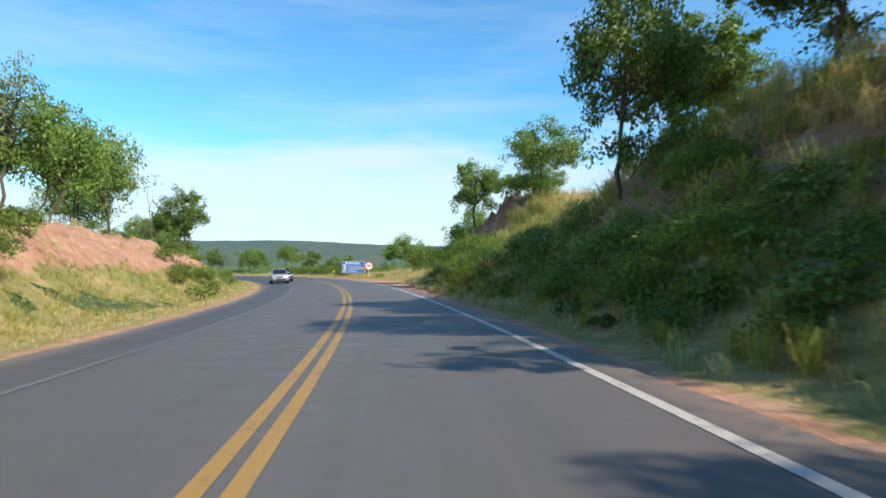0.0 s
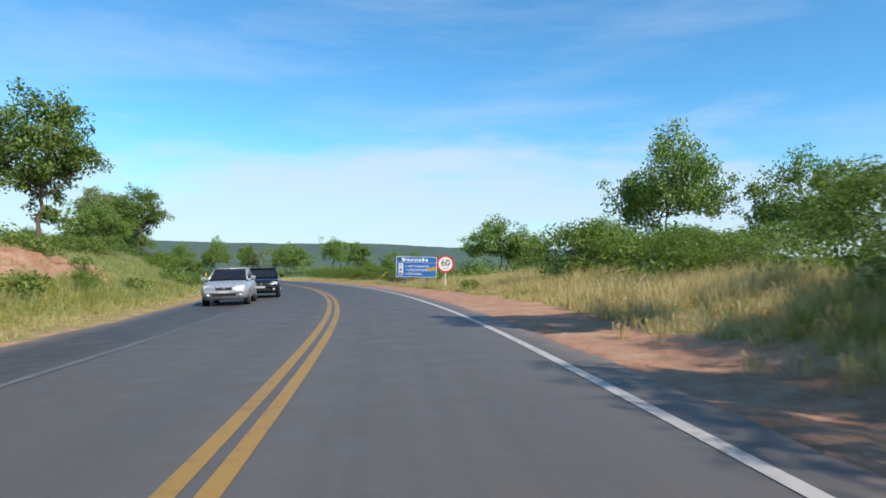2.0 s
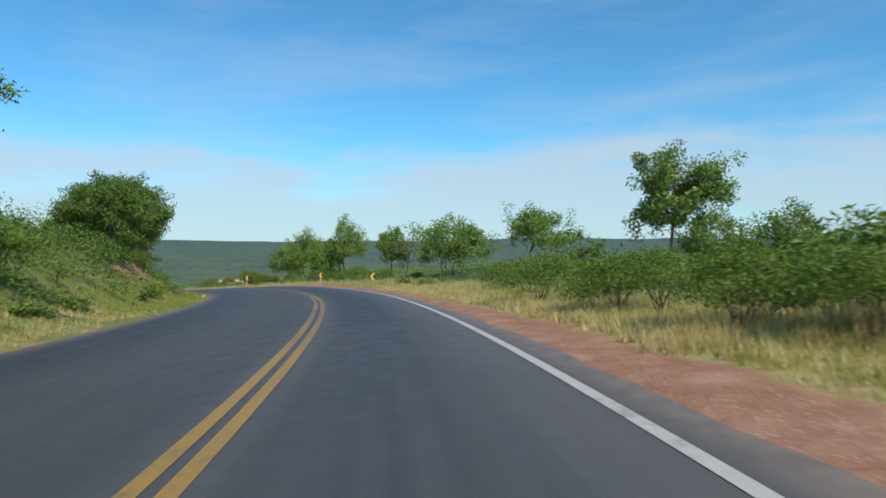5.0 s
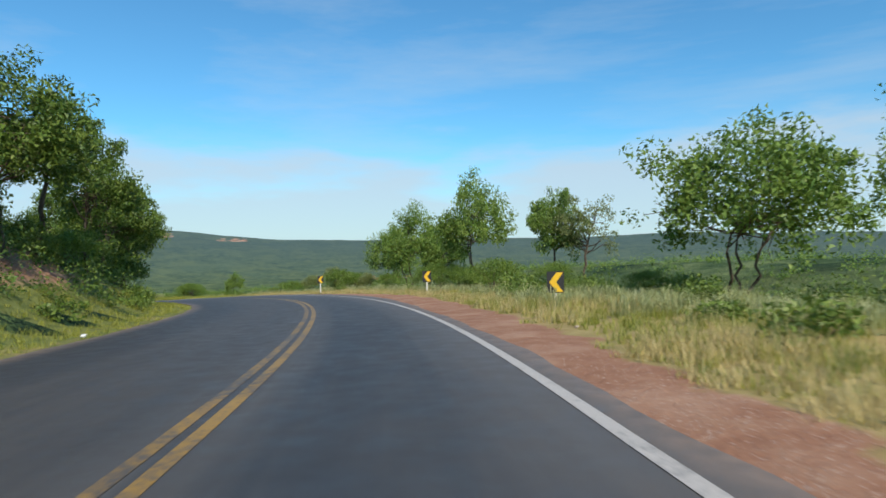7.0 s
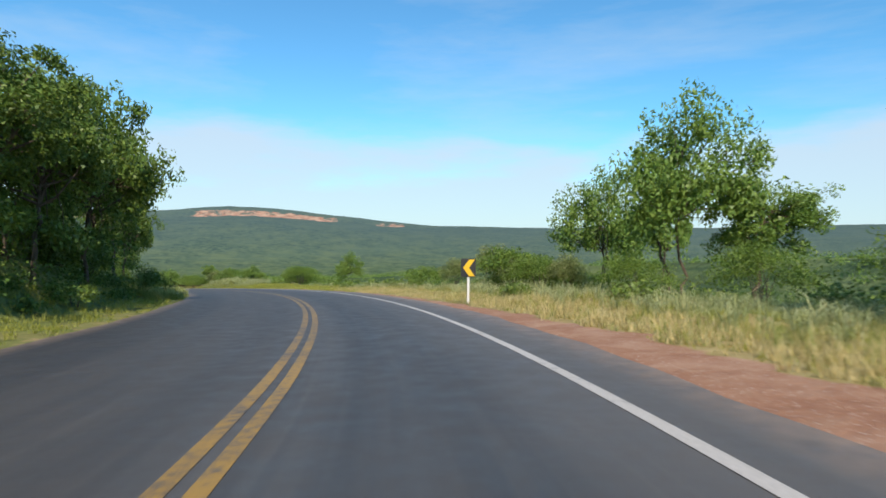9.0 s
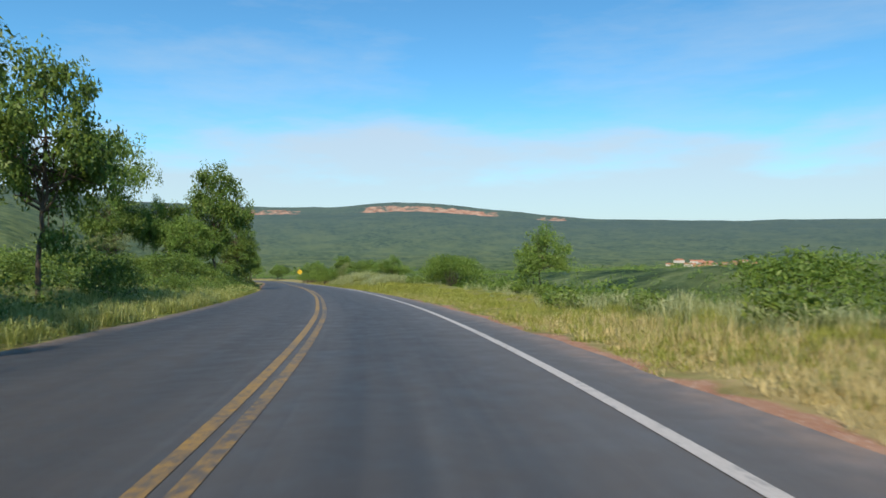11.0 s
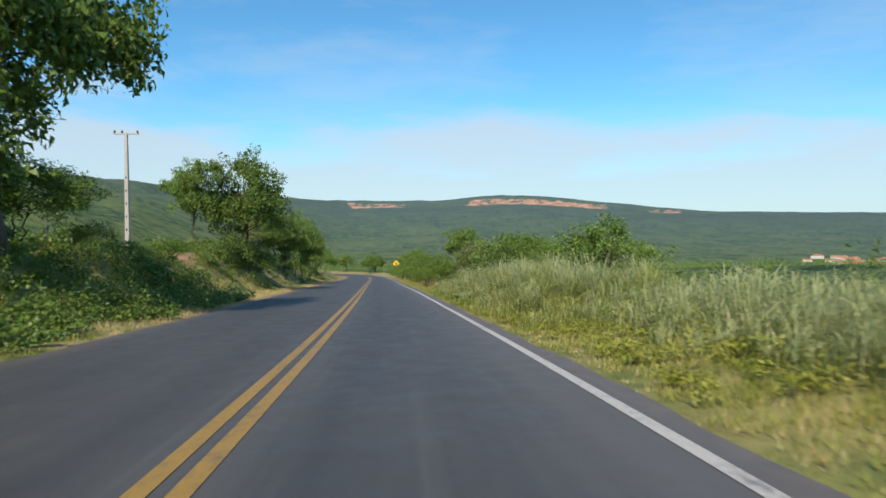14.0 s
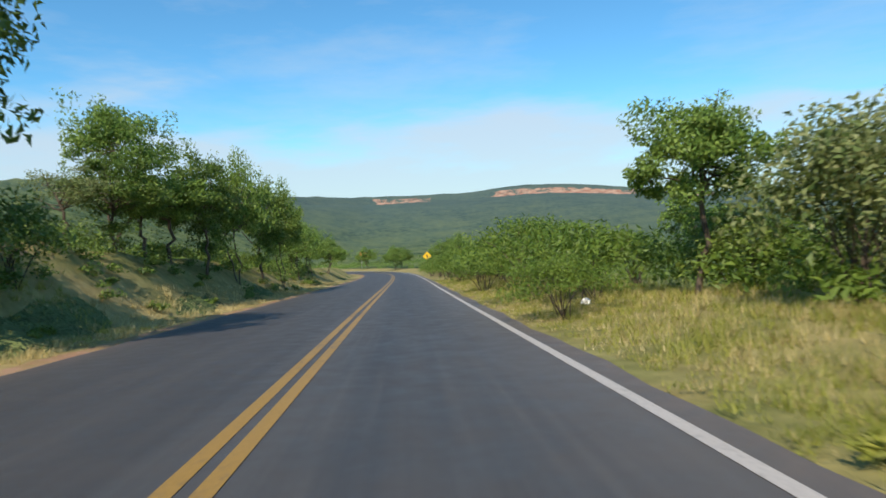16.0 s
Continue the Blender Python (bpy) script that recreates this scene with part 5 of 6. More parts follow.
def words(name, text, size, x, z, y, mat, parent, label="", bold=0.0, squeeze=1.0, turn=0.0):
    """Lettering in the built-in font, on a plate that faces -y, centred on x, z."""
    cu = bpy.data.curves.new(name, "FONT")
    cu.body, cu.size, cu.align_x, cu.align_y, cu.extrude, cu.offset, cu.resolution_u = text, size, "CENTER", "CENTER", 0.0015, bold, 4
    tmp = new(name, cu)
    dg = bpy.context.evaluated_depsgraph_get()
    me = bpy.data.meshes.new_from_object(tmp.evaluated_get(dg))
    bpy.data.objects.remove(tmp)
    bpy.data.curves.remove(cu)
    me.transform(Matrix.Translation((x, y, z)) @ Matrix.Rotation(turn, 4, "Y") @ Matrix.Rotation(radians(90), 4, "X") @ Matrix.Diagonal((squeeze, 1, 1, 1)))
    me.materials.clear()
    me.materials.append(mat)
    ob = new(name, me)
    ob.parent = parent
    return tagged(ob, label) if label else ob


def stand(name, x, y, face, label, category, group="", lean=0.0, z=None):
    """An empty on the ground at x, y whose -y side looks along the bearing face (degrees left of +y, the way that the driver looks)."""
    z = float(ground_height(x, y)[0]) if z is None else z
    ob = tagged(new(name), label, category, group)
    ob.matrix_world = Matrix.Translation((x, y, z - 0.03)) @ Matrix.Rotation(radians(face), 4, "Z") @ Matrix.Rotation(radians(lean), 4, "Y")
    return ob


# speed limit sign
s60 = stand("speed_sign", -8.74, 74.40, 10, "round white speed limit sign with red rim on white post", "road sign", lean=-1.5)
h60 = -0.06 - s60.matrix_world.translation.z
part("post", box("post", M_POST, s60, (-0.036, 0.012, -0.4), (0.036, 0.085, h60 + 0.30), 0.008), s60)
part("rim", plate("rim", M_SIGN_RED, s60, disc(0.505, 56, 0, h60), -0.004, 0.010), s60, "red painted rim of the round plate")
part("face", plate("face", M_SIGN_WHITE, s60, disc(0.405, 48, 0, h60), -0.009, -0.0045), s60, "white reflective face")
words("number", "60", 0.50, 0.0, h60 + 0.055, -0.011, M_SIGN_BLACK, s60, "black number 60", 0.004, 1.06)
words("unit", "km/h", 0.16, 0.0, h60 - 0.235, -0.011, M_SIGN_BLACK, s60, "black lettering km/h", 0.0)

# blue services board
bd = stand("services_board", -12.06, 84.74, 4, "large blue roadside services board on two blue posts", "road sign")
zb = bd.matrix_world.translation.z
b0, b1, bw = -1.19 - zb, 0.34 - zb, 1.51
for px in (-0.80, 0.80):
    part("post", box("post", M_POST_BLUE, bd, (px - 0.05, 0.03, -0.5), (px + 0.05, 0.13, b1 - 0.1), 0.006), bd)
part("border", plate("border", M_SIGN_WHITE, bd, rect(-bw, b0, bw, b1, 0.04), 0.0, 0.022), bd, "thin white border of the board")
zt = b1 - 0.44
part("heading_panel", plate("heading_panel", M_SIGN_BLUE, bd, rect(-bw + 0.035, zt + 0.012, bw - 0.035, b1 - 0.035, 0.03), -0.006, -0.001), bd, "blue heading panel")
part("list_panel", plate("list_panel", M_SIGN_BLUE, bd, rect(-bw + 0.035, b0 + 0.035, bw - 0.035, zt - 0.012, 0.03), -0.006, -0.001), bd, "blue list panel")
# the name on the heading stays unlettered: ten plain strokes of its size
for k, (w, hh) in enumerate(((0.21, 0.26), (0.06, 0.25), (0.16, 0.19), (0.16, 0.19), (0.06, 0.25), (0.11, 0.19), (0.06, 0.25), (0.16, 0.19), (0.17, 0.26), (0.17, 0.19))):
    x0 = (-1.14, -0.87, -0.74, -0.52, -0.29, -0.17, 0.0, 0.12, 0.36, 0.62)[k] + 0.06
    part("name_bar", plate("name_bar", M_SIGN_WHITE, bd, rect(x0, b1 - 0.36, x0 + w, b1 - 0.36 + hh, 0.025), -0.0105, -0.0065), bd, "plain white bar on the heading")
part("emblem", plate("emblem", M_SIGN_BLACK, bd, rect(-1.42, b1 - 0.27, -1.17, b1 - 0.17, 0.03), -0.0105, -0.0065), bd, "small dark emblem")
for k, (text, cx) in enumerate((("RESTAURANTE", 0.165), ("LANCHONETE", 0.115), ("POUSADA", -0.105))):
    zz = zt - 0.28 - 0.285 * k
    words("wording", text, 0.215, cx, zz, -0.0075, M_SIGN_WHITE, bd, "white wording " + text.lower(), 0.003, 1.06)
    part("bullet", plate("bullet", M_SIGN_WHITE, bd, disc(0.045, 16, -0.76, zz), -0.0105, -0.0065), bd)
for k in range(3):
    zz = zt - 0.22 - 0.285 * k
    icon = part("pictogram", plate("pictogram", M_SIGN_WHITE, bd, rect(-1.32, zz - 0.15, -0.98, zz + 0.15, 0.015), -0.0105, -0.0065), bd, "white service pictogram")
    if k == 0:
        for a in (40, -40):
            q = Matrix.Rotation(radians(a), 2)
            part("cutlery", plate("cutlery", M_SIGN_BLACK, icon, [tuple(q @ Vector(p) + Vector((-1.15, zz))) for p in rect(-0.014, -0.115, 0.014, 0.115)], -0.013 - 0.001 * (a > 0), -0.011), icon)
    elif k == 1:
        part("cup", plate("cup", M_SIGN_BLACK, icon, [(-1.24, zz + 0.03), (-1.21, zz - 0.08), (-1.10, zz - 0.08), (-1.07, zz + 0.03)], -0.013, -0.011), icon)
        part("saucer", plate("saucer", M_SIGN_BLACK, icon, rect(-1.26, zz - 0.12, -1.05, zz - 0.095), -0.013, -0.011), icon)
        part("steam", plate("steam", M_SIGN_BLACK, icon, rect(-1.17, zz + 0.05, -1.14, zz + 0.12), -0.013, -0.011), icon)
    else:
        part("bed", plate("bed", M_SIGN_BLACK, icon, [(-1.27, zz - 0.10), (-1.03, zz - 0.10), (-1.03, zz - 0.01), (-1.16, zz - 0.01), (-1.16, zz + 0.03), (-1.27, zz + 0.03)], -0.013, -0.011), icon)
        part("pillow", plate("pillow", M_SIGN_BLACK, icon, disc(0.035, 14, -1.21, zz + 0.085), -0.013, -0.011), icon)
tilted = Matrix.Rotation(radians(16), 2)
tag_c = Vector((1.17, zt - 0.47))
tagp = part("distance_tag", plate("distance_tag", M_SIGN_YELLOW, bd, [tuple(tilted @ Vector(p) + tag_c) for p in rect(-0.27, -0.12, 0.27, 0.12, 0.02)], -0.012, -0.0065), bd, "yellow tag, stuck on aslant")
words("distance", "3 Km", 0.20, tag_c.x, tag_c.y, -0.0135, M_SIGN_BLACK, tagp, "black lettering 3 Km", 0.003, 1.0, -radians(16))


def chevron_sign(x, y, face, top, lean=0.0, label="black curve marker plate with yellow chevron on white post"):
    c = stand("curve_marker", x, y, face, label, "road sign", "curve markers", lean)
    h = top - c.matrix_world.translation.z
    part("post", box("post", M_POST, c, (-0.04, 0.012, -0.4), (0.04, 0.075, h - 0.08), 0.006), c)
    part("plate", plate("plate", M_SIGN_BLACK, c, rect(-0.255, h - 0.64, 0.255, h, 0.03), -0.003, 0.010), c, "black rounded plate")
    z0, z1 = h - 0.61, h - 0.03
    zm = (z0 + z1) / 2
    part("chevron", plate("chevron", M_SIGN_YELLOW, c, [(0.03, z1), (0.225, z1), (0.02, zm), (0.225, z0), (0.03, z0), (-0.19, zm)], -0.008, -0.0035), c, "yellow chevron pointing left")
    return c


chevron_sign(-16.3, 92.6, 16, -1.02, 14, "leaning black curve marker half hidden in shrubs")
chevron_sign(-48.05, 137.4, 33, -2.80)
chevron_sign(-61.3, 149.45, 42, -3.30)
chevron_sign(-80.55, 160.3, 50, -4.28)

ws = stand("warning_sign", -290.3, 216.0, 72, "yellow diamond warning sign on a post", "road sign")
part("post", rod("post", M_POST, ws, (0, 0.05, -0.4), (0, 0.05, 2.9), 0.05), ws)
part("plate", plate("plate", M_SIGN_YELLOW, ws, [(0, 1.7), (0.85, 2.55), (0, 3.4), (-0.85, 2.55)], -0.004, 0.01), ws)
part("arrow", plate("arrow", M_SIGN_BLACK, ws, [(-0.08, 2.2), (0.08, 2.2), (0.08, 2.6), (0.22, 2.6), (0, 2.95), (-0.22, 2.6), (-0.08, 2.6)], -0.009, -0.0045), ws)
os_ = stand("roadside_sign", -349.0, 213.5, 72, "orange and white sign on two posts", "road sign")
for px in (-0.7, 0.7):
    part("post", rod("post", M_POST, os_, (px, 0.05, -0.4), (px, 0.05, 4.2), 0.05), os_)
part("panel", plate("panel", M_ORANGE, os_, rect(-1.1, 3.1, 1.1, 4.4, 0.05), -0.004, 0.02), os_)

# power pole with a crossarm
pz = float(ground_height(-197.7, 170.8)[0])
pole = tagged(new("power_pole"), "tapered pale concrete power pole with crossarm", "power pole")
pole.matrix_world = Matrix.Translation((-197.7, 170.8, pz - 0.1)) @ Matrix.Rotation(radians(72), 4, "Z")
ph = -1.85 - pz
bm = bmesh.new()
bmesh.ops.create_cone(bm, cap_ends=True, segments=4, radius1=0.26, radius2=0.15, depth=ph + 1.1)
bm.transform(Matrix.Translation((0, 0, (ph + 1.1) / 2 - 1)) @ Matrix.Rotation(radians(45), 4, "Z"))
bmesh.ops.bevel(bm, geom=bm.edges[:], offset=0.02, segments=1, affect="EDGES")
part("shaft", bm_ob("shaft", bm, M_CONCRETE, pole, "", False), pole)
# black blocks on the shaft stand for the shade inside climbing hollows
for k in range(6):
    part("recess", box("recess", M_SIGN_BLACK, pole, (-0.045, -0.215 + 0.013 * k, 1.0 + k * 1.0), (0.045, -0.165 + 0.013 * k, 1.16 + k * 1.0)), pole, "black block standing for a shaded climbing hollow")
part("crossarm", box("crossarm", M_CONCRETE, pole, (-0.95, -0.06, ph - 0.05), (0.95, 0.06, ph + 0.06), 0.01), pole)
for px in (-0.88, -0.30, 0.88):
    ins = part("insulator", rod("insulator", M_CERAMIC, pole, (px, 0, ph + 0.06), (px, 0, ph + 0.26), 0.085, 0.06), pole, "dark ceramic insulator")

# a thin dead trunk leaning over the red bank, and fence posts on the low bank
gz0 = float(ground_height(-26.1, 56.7)[0])
snag = tagged(new("dead_trunk"), "thin bare dead trunk leaning over the bank", "dead tree")
snag.matrix_world = Matrix.Translation((-26.1, 56.7, gz0 - 0.1)) @ Matrix.Diagonal((1, 1, (7.5 - gz0) / 4.1, 1))
v, f = tube(np.array([(0, 0, -0.2), (-0.15, 0, 1.2), (-0.42, 0.05, 2.6), (-0.8, 0.05, 4.1)]), [0.05, 0.045, 0.03, 0.012], 7)
part("stem", mesh_ob("stem", v, f, M_TWIG), snag)
v, f = tube(np.array([(-0.42, 0.05, 2.6), (-0.25, 0.1, 3.0), (-0.18, 0.2, 3.5)]), [0.02, 0.014, 0.006], 6)
part("twig", mesh_ob("twig", v, f, M_TWIG), snag)


lean_z = float(ground_height(-60.8, 125.5)[0])
copy_thing(snag, Matrix.Translation((-60.8, 125.5, lean_z - 0.1)) @ Matrix.Rotation(2.4, 4, "Z") @ Matrix.Diagonal((0.7, 0.7, 0.75, 1)) @ Matrix.Diagonal([1 / v for v in snag.scale] + [1]))

# cut branches thrown down behind the board
BX, BY = -13.7, 86.4
brush = tagged(new("brush_pile"), "pile of cut grey-brown branches lying behind the board", "brush pile")
brush.matrix_world = Matrix.Translation((BX, BY, float(ground_height(BX, BY)[0]))) @ Matrix.Diagonal((0.75, 0.75, 0.9, 1))
for k in range(16):
    a, h = k * 2.39, 0.10 + 0.38 * ((k * 0.37) % 1)
    mid = np.array([0.35 * math.cos(k * 1.7), 0.3 * math.sin(k * 2.3), h])
    way = np.array([math.cos(a), math.sin(a), 0.22 * math.sin(k * 1.3)]) * (0.7 + 0.5 * ((k * 0.61) % 1))
    pts = np.array([mid - way, mid - 0.3 * way + (0, 0, 0.08), mid + 0.4 * way + (0, 0, 0.05), mid + way])
    pts[:, 2] = np.maximum(pts[:, 2], 0.02)
    v, f = tube(pts, [0.022, 0.020, 0.014, 0.006], 6)
    part("branch", mesh_ob("branch", v, f, M_TWIG), brush)


def fence_post(x, y, lean):
    p = stand("fence_post", x, y, 70, "grey weathered wooden fence post in grass", "fence post", "fence posts", lean)
    v, f = tube(np.array([(0, 0, -0.3), (0.01, 0, 0.5), (-0.01, 0.01, 1.1), (0, 0, 1.35)]), [0.06, 0.055, 0.055, 0.045], 8)
    part("stake", mesh_ob("stake", v, f, M_FENCE), p)
    part("head", rod("head", M_FENCE, p, (0, 0, 1.345), (0, 0, 1.375), 0.045, 0.025), p)


for k in range(7):
    x, y = road_place(262 + k * 5.2, float(edge_left(270)) - 9.2 + 0.4 * math.sin(k * 2.1))
    fence_post(x, y, (-8, 3, -4, 9, -2, 5, -6)[k])


def crumpled(name, x, y, size, mat, label, category, flat=0.6):
    bm = bmesh.new()
    bmesh.ops.create_icosphere(bm, subdivisions=2, radius=size)
    for v in bm.verts:
        v.co *= 0.75 + 0.5 * noise.noise(v.co * (2.2 / size) + Vector((x, y, 0)))
        v.co.z *= flat
    ob = bm_ob(name, bm, mat, None, "", False)
    ob.location = (x, y, float(ground_height(x, y)[0]) + size * flat * 0.35)
    return tagged(ob, label, category)


for s, u, sz in ((141.5, -6.3, 0.12), (147.5, -6.2, 0.10), (148.2, -6.4, 0.07), (296.5, 5.6, 0.16), (30, 5.5, 0.09), (86.4, 8.2, 0.10)):
    x, y = road_place(s, u)
    crumpled("plastic_litter", x, y, sz, M_LITTER, "crumpled white plastic litter lying in roadside grass", "litter", 0.7)
for s, u, sz in ((68, 6.8, 0.10), (63, 7.2, 0.08), (78, 6.5, 0.07), (57, 7.4, 0.12), (72, 5.2, 0.05), (139, 5.3, 0.06), (88, 6.2, 0.07)):
    x, y = road_place(s, u)
    crumpled("stone", x, y, sz, M_STONE, "small pale stone lying on the red shoulder", "stone", 0.6)


# ---- two cars in the oncoming lane ----
M_GLASS = plain("dark_car_glass", (0.012, 0.014, 0.016), 0.06, 0, 3, 0.1)
M_TYRE = plain("tyre_rubber", (0.018, 0.018, 0.019), 0.85, 0, 20, 0.3)
M_RIM = plain("alloy_rim", (0.45, 0.46, 0.47), 0.35, 0.9, 10, 0.2)
M_TRIM = plain("black_car_plastic", (0.02, 0.02, 0.021), 0.6, 0, 12, 0.3)
M_LAMP = plain("headlamp_glass", (0.75, 0.77, 0.80), 0.12, 0.2, 4, 0.1)
M_SILVER = plain("silver_car_paint", (0.50, 0.51, 0.52), 0.28, 0.55, 3, 0.06)
M_NAVY = plain("dark_car_paint", (0.012, 0.013, 0.018), 0.18, 0.1, 3, 0.06)
M_PLATE = plain("number_plate_grey", (0.48, 0.48, 0.47), 0.5, 0, 10, 0.1)


def loft(rows):
    """Closed body from stations along x; each row: x, half width at sill, at shoulder, at top, heights of sill, shoulder, top."""
    rings = []
    for x, w0, w1, w2, z0, z1, z2 in rows:
        half = [(w0 * 0.82, z0), (w0, z0 + 0.08), (w1, (z0 + z1) / 2), (w1 * 0.985, z1 - 0.04), (w2 + (w1 - w2) * 0.35, z1 + (z2 - z1) * 0.55), (w2 * 0.88, z2 - 0.015), (w2 * 0.45, z2)]
        ring = [(x, y, z) for y, z in half] + [(x, -y, z) for y, z in half[::-1]]
        rings.append(ring)
    n = len(rings[0])
    v = np.array(rings).reshape(-1, 3)
    i = np.arange(len(v)).reshape(-1, n)
    j = np.roll(i, -1, 1)
    f = np.stack([i[:-1], i[1:], j[1:], j[:-1]], -1).reshape(-1, 4)
    caps = []
    for ring in (i[0], i[-1]):
        for k in range(n // 2 - 1):
            caps.append((ring[k], ring[k + 1], ring[n - 2 - k], ring[n - 1 - k]))
    return v, np.vstack([f, np.array(caps)])


def make_car(paint, label, s, u):
    car = tagged(new("car"), label, "car", "oncoming cars")
    L = 4.35
    v, f = loft([(-L / 2, 0.62, 0.70, 0.60, 0.32, 0.62, 0.72), (-2.0, 0.78, 0.84, 0.70, 0.22, 0.70, 0.84), (-1.45, 0.83, 0.86, 0.74, 0.20, 0.74, 0.92), (-0.6, 0.84, 0.87, 0.78, 0.20, 0.78, 0.95),
                 (0.7, 0.84, 0.87, 0.78, 0.20, 0.80, 0.97), (1.5, 0.83, 0.86, 0.74, 0.21, 0.82, 0.98), (2.0, 0.78, 0.83, 0.70, 0.26, 0.78, 0.94), (L / 2, 0.64, 0.74, 0.62, 0.36, 0.66, 0.84)])
    body = part("body", mesh_ob("body", v, f, paint, car), car)
    # glasshouse, then roof
    rows = [(-0.92, 0.72, 0.98), (-0.18, 0.60, 1.38), (0.85, 0.60, 1.40), (1.55, 0.70, 1.00)]
    vv = np.array([(x, sgn * w, z) for x, w, z in rows for sgn in (1, -1)] + [(-1.0, sgn * 0.78, 0.90) for sgn in (1, -1)] + [(1.6, sgn * 0.76, 0.92) for sgn in (1, -1)], float)
    for pane, ff in (("windscreen", [(0, 2, 3, 1)]), ("rear_window", [(4, 6, 7, 5)]), ("side_window", [(0, 8, 10, 6), (0, 6, 4, 2)]), ("side_window", [(1, 7, 11, 9), (1, 3, 5, 7)])):
        used, idx = np.unique(np.array(ff), return_inverse=True)
        part(pane, mesh_ob(pane, vv[used], idx.reshape(-1, 4), M_GLASS, car, False), car, "dark tinted glass")
    bm = bmesh.new()
    bmesh.ops.create_cube(bm, size=1)
    for q in bm.verts:
        top = q.co.z > 0
        q.co = Vector((-0.26 + (q.co.x + 0.5) * 1.16 + (0.06 if q.co.x < 0 else -0.06) * top, q.co.y * 2 * (0.55 if top else 0.615), 1.445 if top else 1.37))
    bmesh.ops.bevel(bm, geom=bm.edges[:], offset=0.03, segments=2, affect="EDGES")
    part("roof", bm_ob("roof", bm, paint, car), car)
    for sgn in (1, -1):
        for a, b in (((-0.95, 0.725 * sgn, 0.96), (-0.19, 0.603 * sgn, 1.385)), ((0.28, 0.675 * sgn, 0.97), (0.28, 0.603 * sgn, 1.39)), ((1.56, 0.705 * sgn, 0.98), (0.86, 0.603 * sgn, 1.40))):
            part("pillar", rod("pillar", paint, car, a, b, 0.035), car)
        m = part("wing_mirror", box("wing_mirror", paint, car, (-0.86, sgn * 0.94 - 0.09, 0.97), (-0.72, sgn * 0.94 + 0.09, 1.10), 0.03), car)
        lamp = part("headlight", box("headlight", M_LAMP, car, (-2.13, sgn * 0.55 - 0.20, 0.585), (-1.93, sgn * 0.55 + 0.20, 0.765), 0.05), car, "clear glass headlight")
        for wx in (-1.35, 1.28):
            w = part("wheel", rod("wheel", M_TYRE, car, (wx, sgn * 0.66, 0.30), (wx, sgn * 0.86, 0.30), 0.30, sides=28), car, "black rubber tyre")
            part("rim", rod("rim", M_RIM, w, (wx, sgn * 0.855, 0.30), (wx, sgn * 0.868, 0.30), 0.20, 0.19, 20), w, "alloy rim")
    part("grille", box("grille", M_TRIM, car, (-2.185, -0.30, 0.58), (-2.10, 0.30, 0.69), 0.012), car, "dark grille")
    part("emblem", rod("emblem", M_RIM, car, (-2.20, 0, 0.655), (-2.183, 0, 0.655), 0.05, 0.05, 16), car, "round chrome emblem")
    for sgn in (1, -1):
        part("fog_lamp", rod("fog_lamp", M_LAMP, car, (-2.20, sgn * 0.58, 0.41), (-2.08, sgn * 0.58, 0.41), 0.055, 0.055, 14), car, "small round fog lamp")
        part("wiper", rod("wiper", M_TRIM, car, (-0.96, sgn * 0.05 + 0.25, 0.99), (-0.62, sgn * 0.05 - 0.12, 1.165), 0.012, 0.008, 6), car, "thin black wiper")
    part("air_intake", box("air_intake", M_TRIM, car, (-2.19, -0.44, 0.355), (-2.10, 0.44, 0.46), 0.012), car, "dark lower air intake")
    bumper = part("bumper", box("bumper", paint, car, (-2.22, -0.70, 0.46), (-2.05, 0.70, 0.575), 0.035), car)
    part("number_plate", box("number_plate", M_PLATE, bumper, (-2.235, -0.20, 0.47), (-2.222, 0.20, 0.57)), bumper, "plain grey number plate")
    # it faces against the way of travel
    k = int(np.argmin(np.abs(RS - s)))
    x, y = RC[k, :2] + RN[k] * u
    t = np.array([-RN[k, 1], RN[k, 0]])
    z = RC[k, 2] + float(tilt(s)) * u
    tang = Vector((t[0], t[1], (RC[min(k + 3, len(RC) - 1), 2] - RC[k - 3, 2]) / 4.8)).normalized()
    side = Vector((0, 0, 1)).cross(tang).normalized()
    side = (side - Vector((0, 0, float(tilt(s))))).normalized()
    up = tang.cross(side)
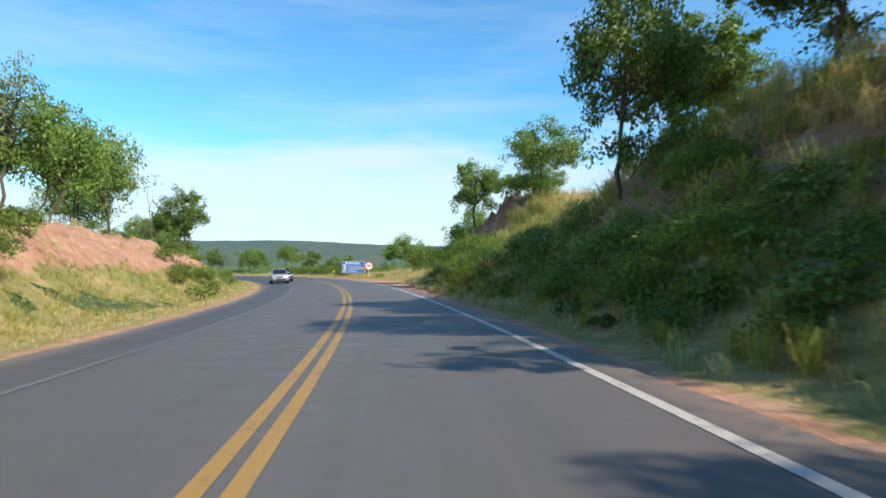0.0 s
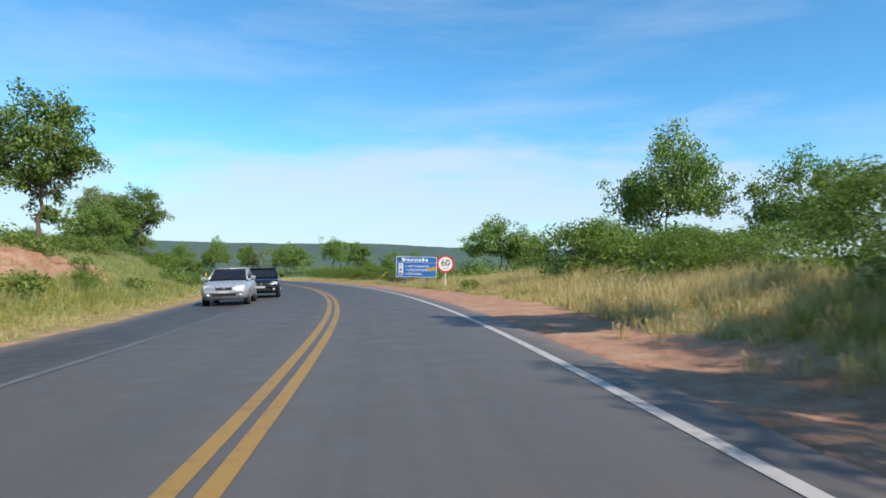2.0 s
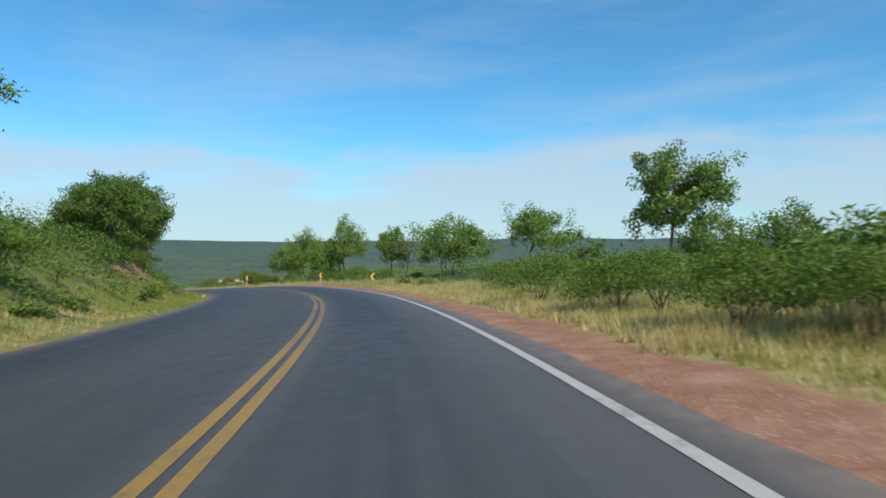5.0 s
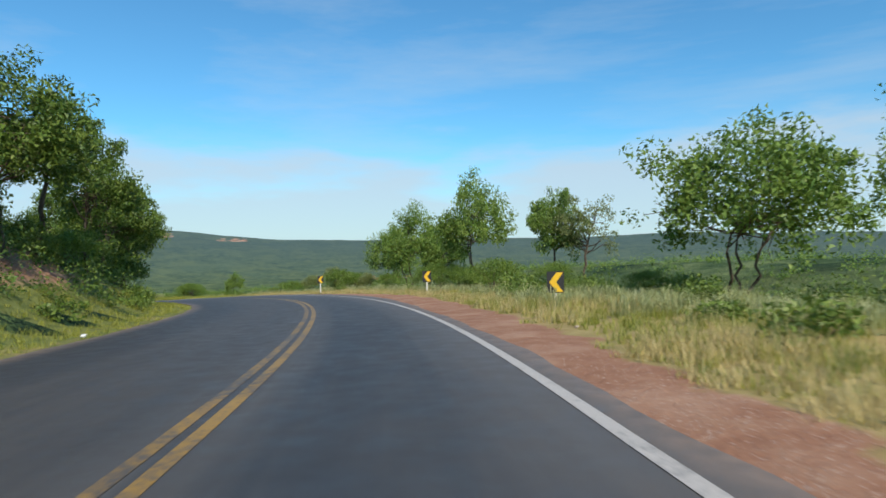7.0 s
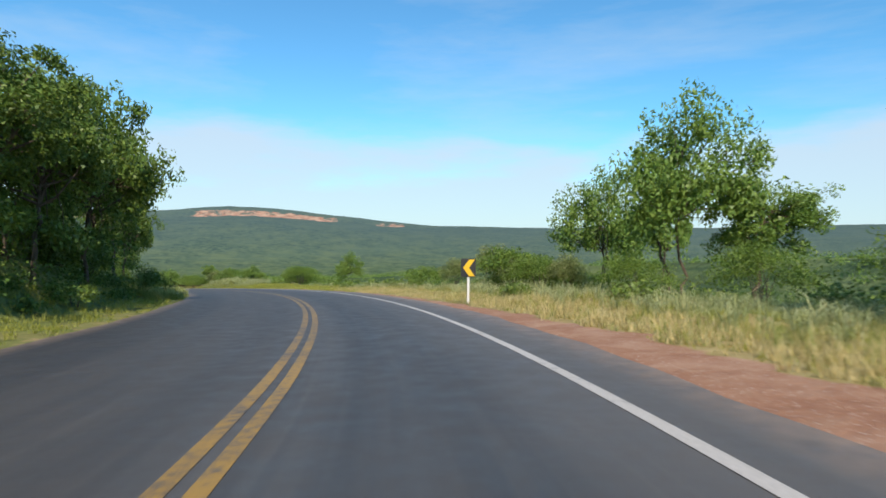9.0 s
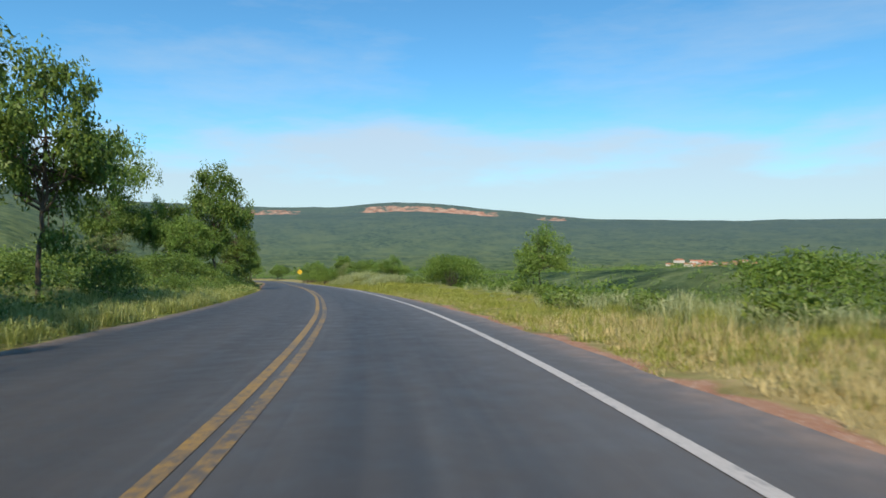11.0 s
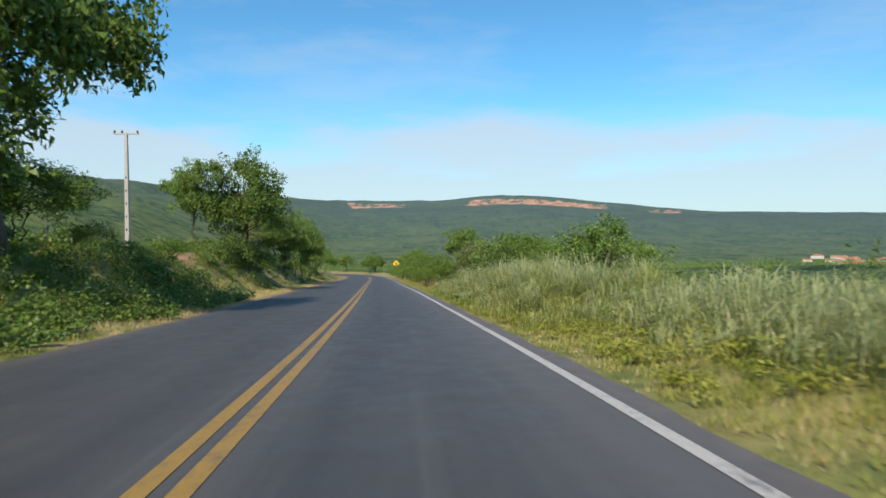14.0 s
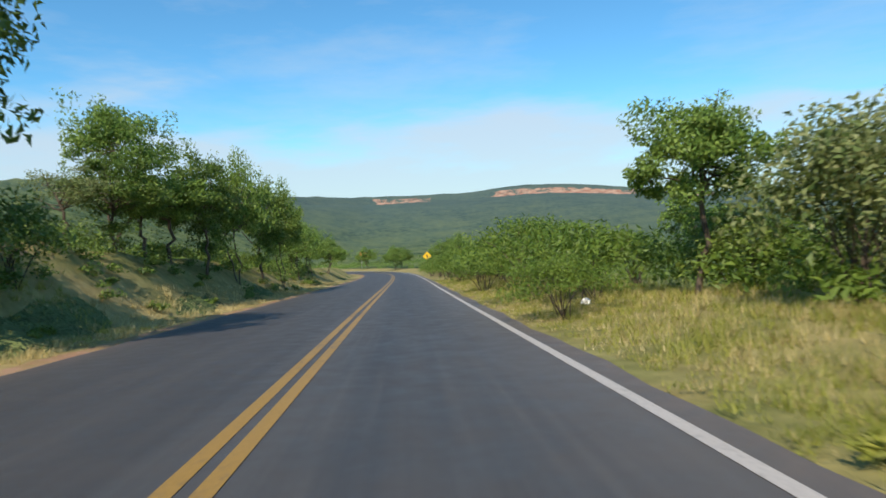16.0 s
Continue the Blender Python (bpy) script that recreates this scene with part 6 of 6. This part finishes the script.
    car.matrix_world = Matrix(((tang.x, side.x, up.x, x), (tang.y, side.y, up.y, y), (tang.z, side.z, up.z, z + 0.004), (0, 0, 0, 1)))
    return car


make_car(M_SILVER, "silver hatchback car on the oncoming lane", 65.4, -4.0)
make_car(M_NAVY, "dark blue saloon car on the oncoming lane", 71.8, -3.1)

# ---- the far village in the valley ----
M_PLASTER = plain("pale_plaster", (0.68, 0.62, 0.55), 0.9, 0, 0.5, 0.2)
M_TILE = plain("clay_roof_tiles", (0.46, 0.20, 0.11), 0.9, 0, 0.6, 0.4)


def house(x, y, w, d, h, turn):
    ho = tagged(new("house"), "small pale village house with clay tile roof", "house", "village houses")
    part("wall", box("wall", M_PLASTER, ho, (-w / 2, -d / 2, -2), (w / 2, d / 2, h)), ho)
    bm = bmesh.new()
    pr = [(-w / 2 - 0.4, h), (w / 2 + 0.4, h), (0, h + w * 0.28)]
    a = [bm.verts.new((px, -d / 2 - 0.4, z)) for px, z in pr]
    b = [bm.verts.new((px, d / 2 + 0.4, z)) for px, z in pr]
    for fc in (a[::-1], b, (a[0], a[1], b[1], b[0]), (a[1], a[2], b[2], b[1]), (a[2], a[0], b[0], b[2])):
        bm.faces.new(fc)
    part("roof", bm_ob("roof", bm, M_TILE, ho, "", False), ho)
    part("door", box("door", M_FENCE, ho, (-0.6, -d / 2 - 0.05, 0), (0.6, -d / 2 - 0.004, 2.1)), ho)
    for px in (-w * 0.3, w * 0.3):
        part("window", box("window", M_GLASS, ho, (px - 0.6, -d / 2 - 0.05, 1.0), (px + 0.6, -d / 2 - 0.004, 2.1)), ho)
    ho.matrix_world = Matrix.Translation((x, y, float(ground_height(x, y)[0]) + 0.4)) @ Matrix.Rotation(turn, 4, "Z")


for k in range(46):
    az = radians(rng.uniform(29, 42))
    r = rng.uniform(1550, 2000)
    house(FAR_C[0] - math.sin(az) * r, FAR_C[1] + math.cos(az) * r, rng.uniform(11, 20), rng.uniform(14, 30), rng.uniform(4.0, 6.0), rng.uniform(0, 3.1))
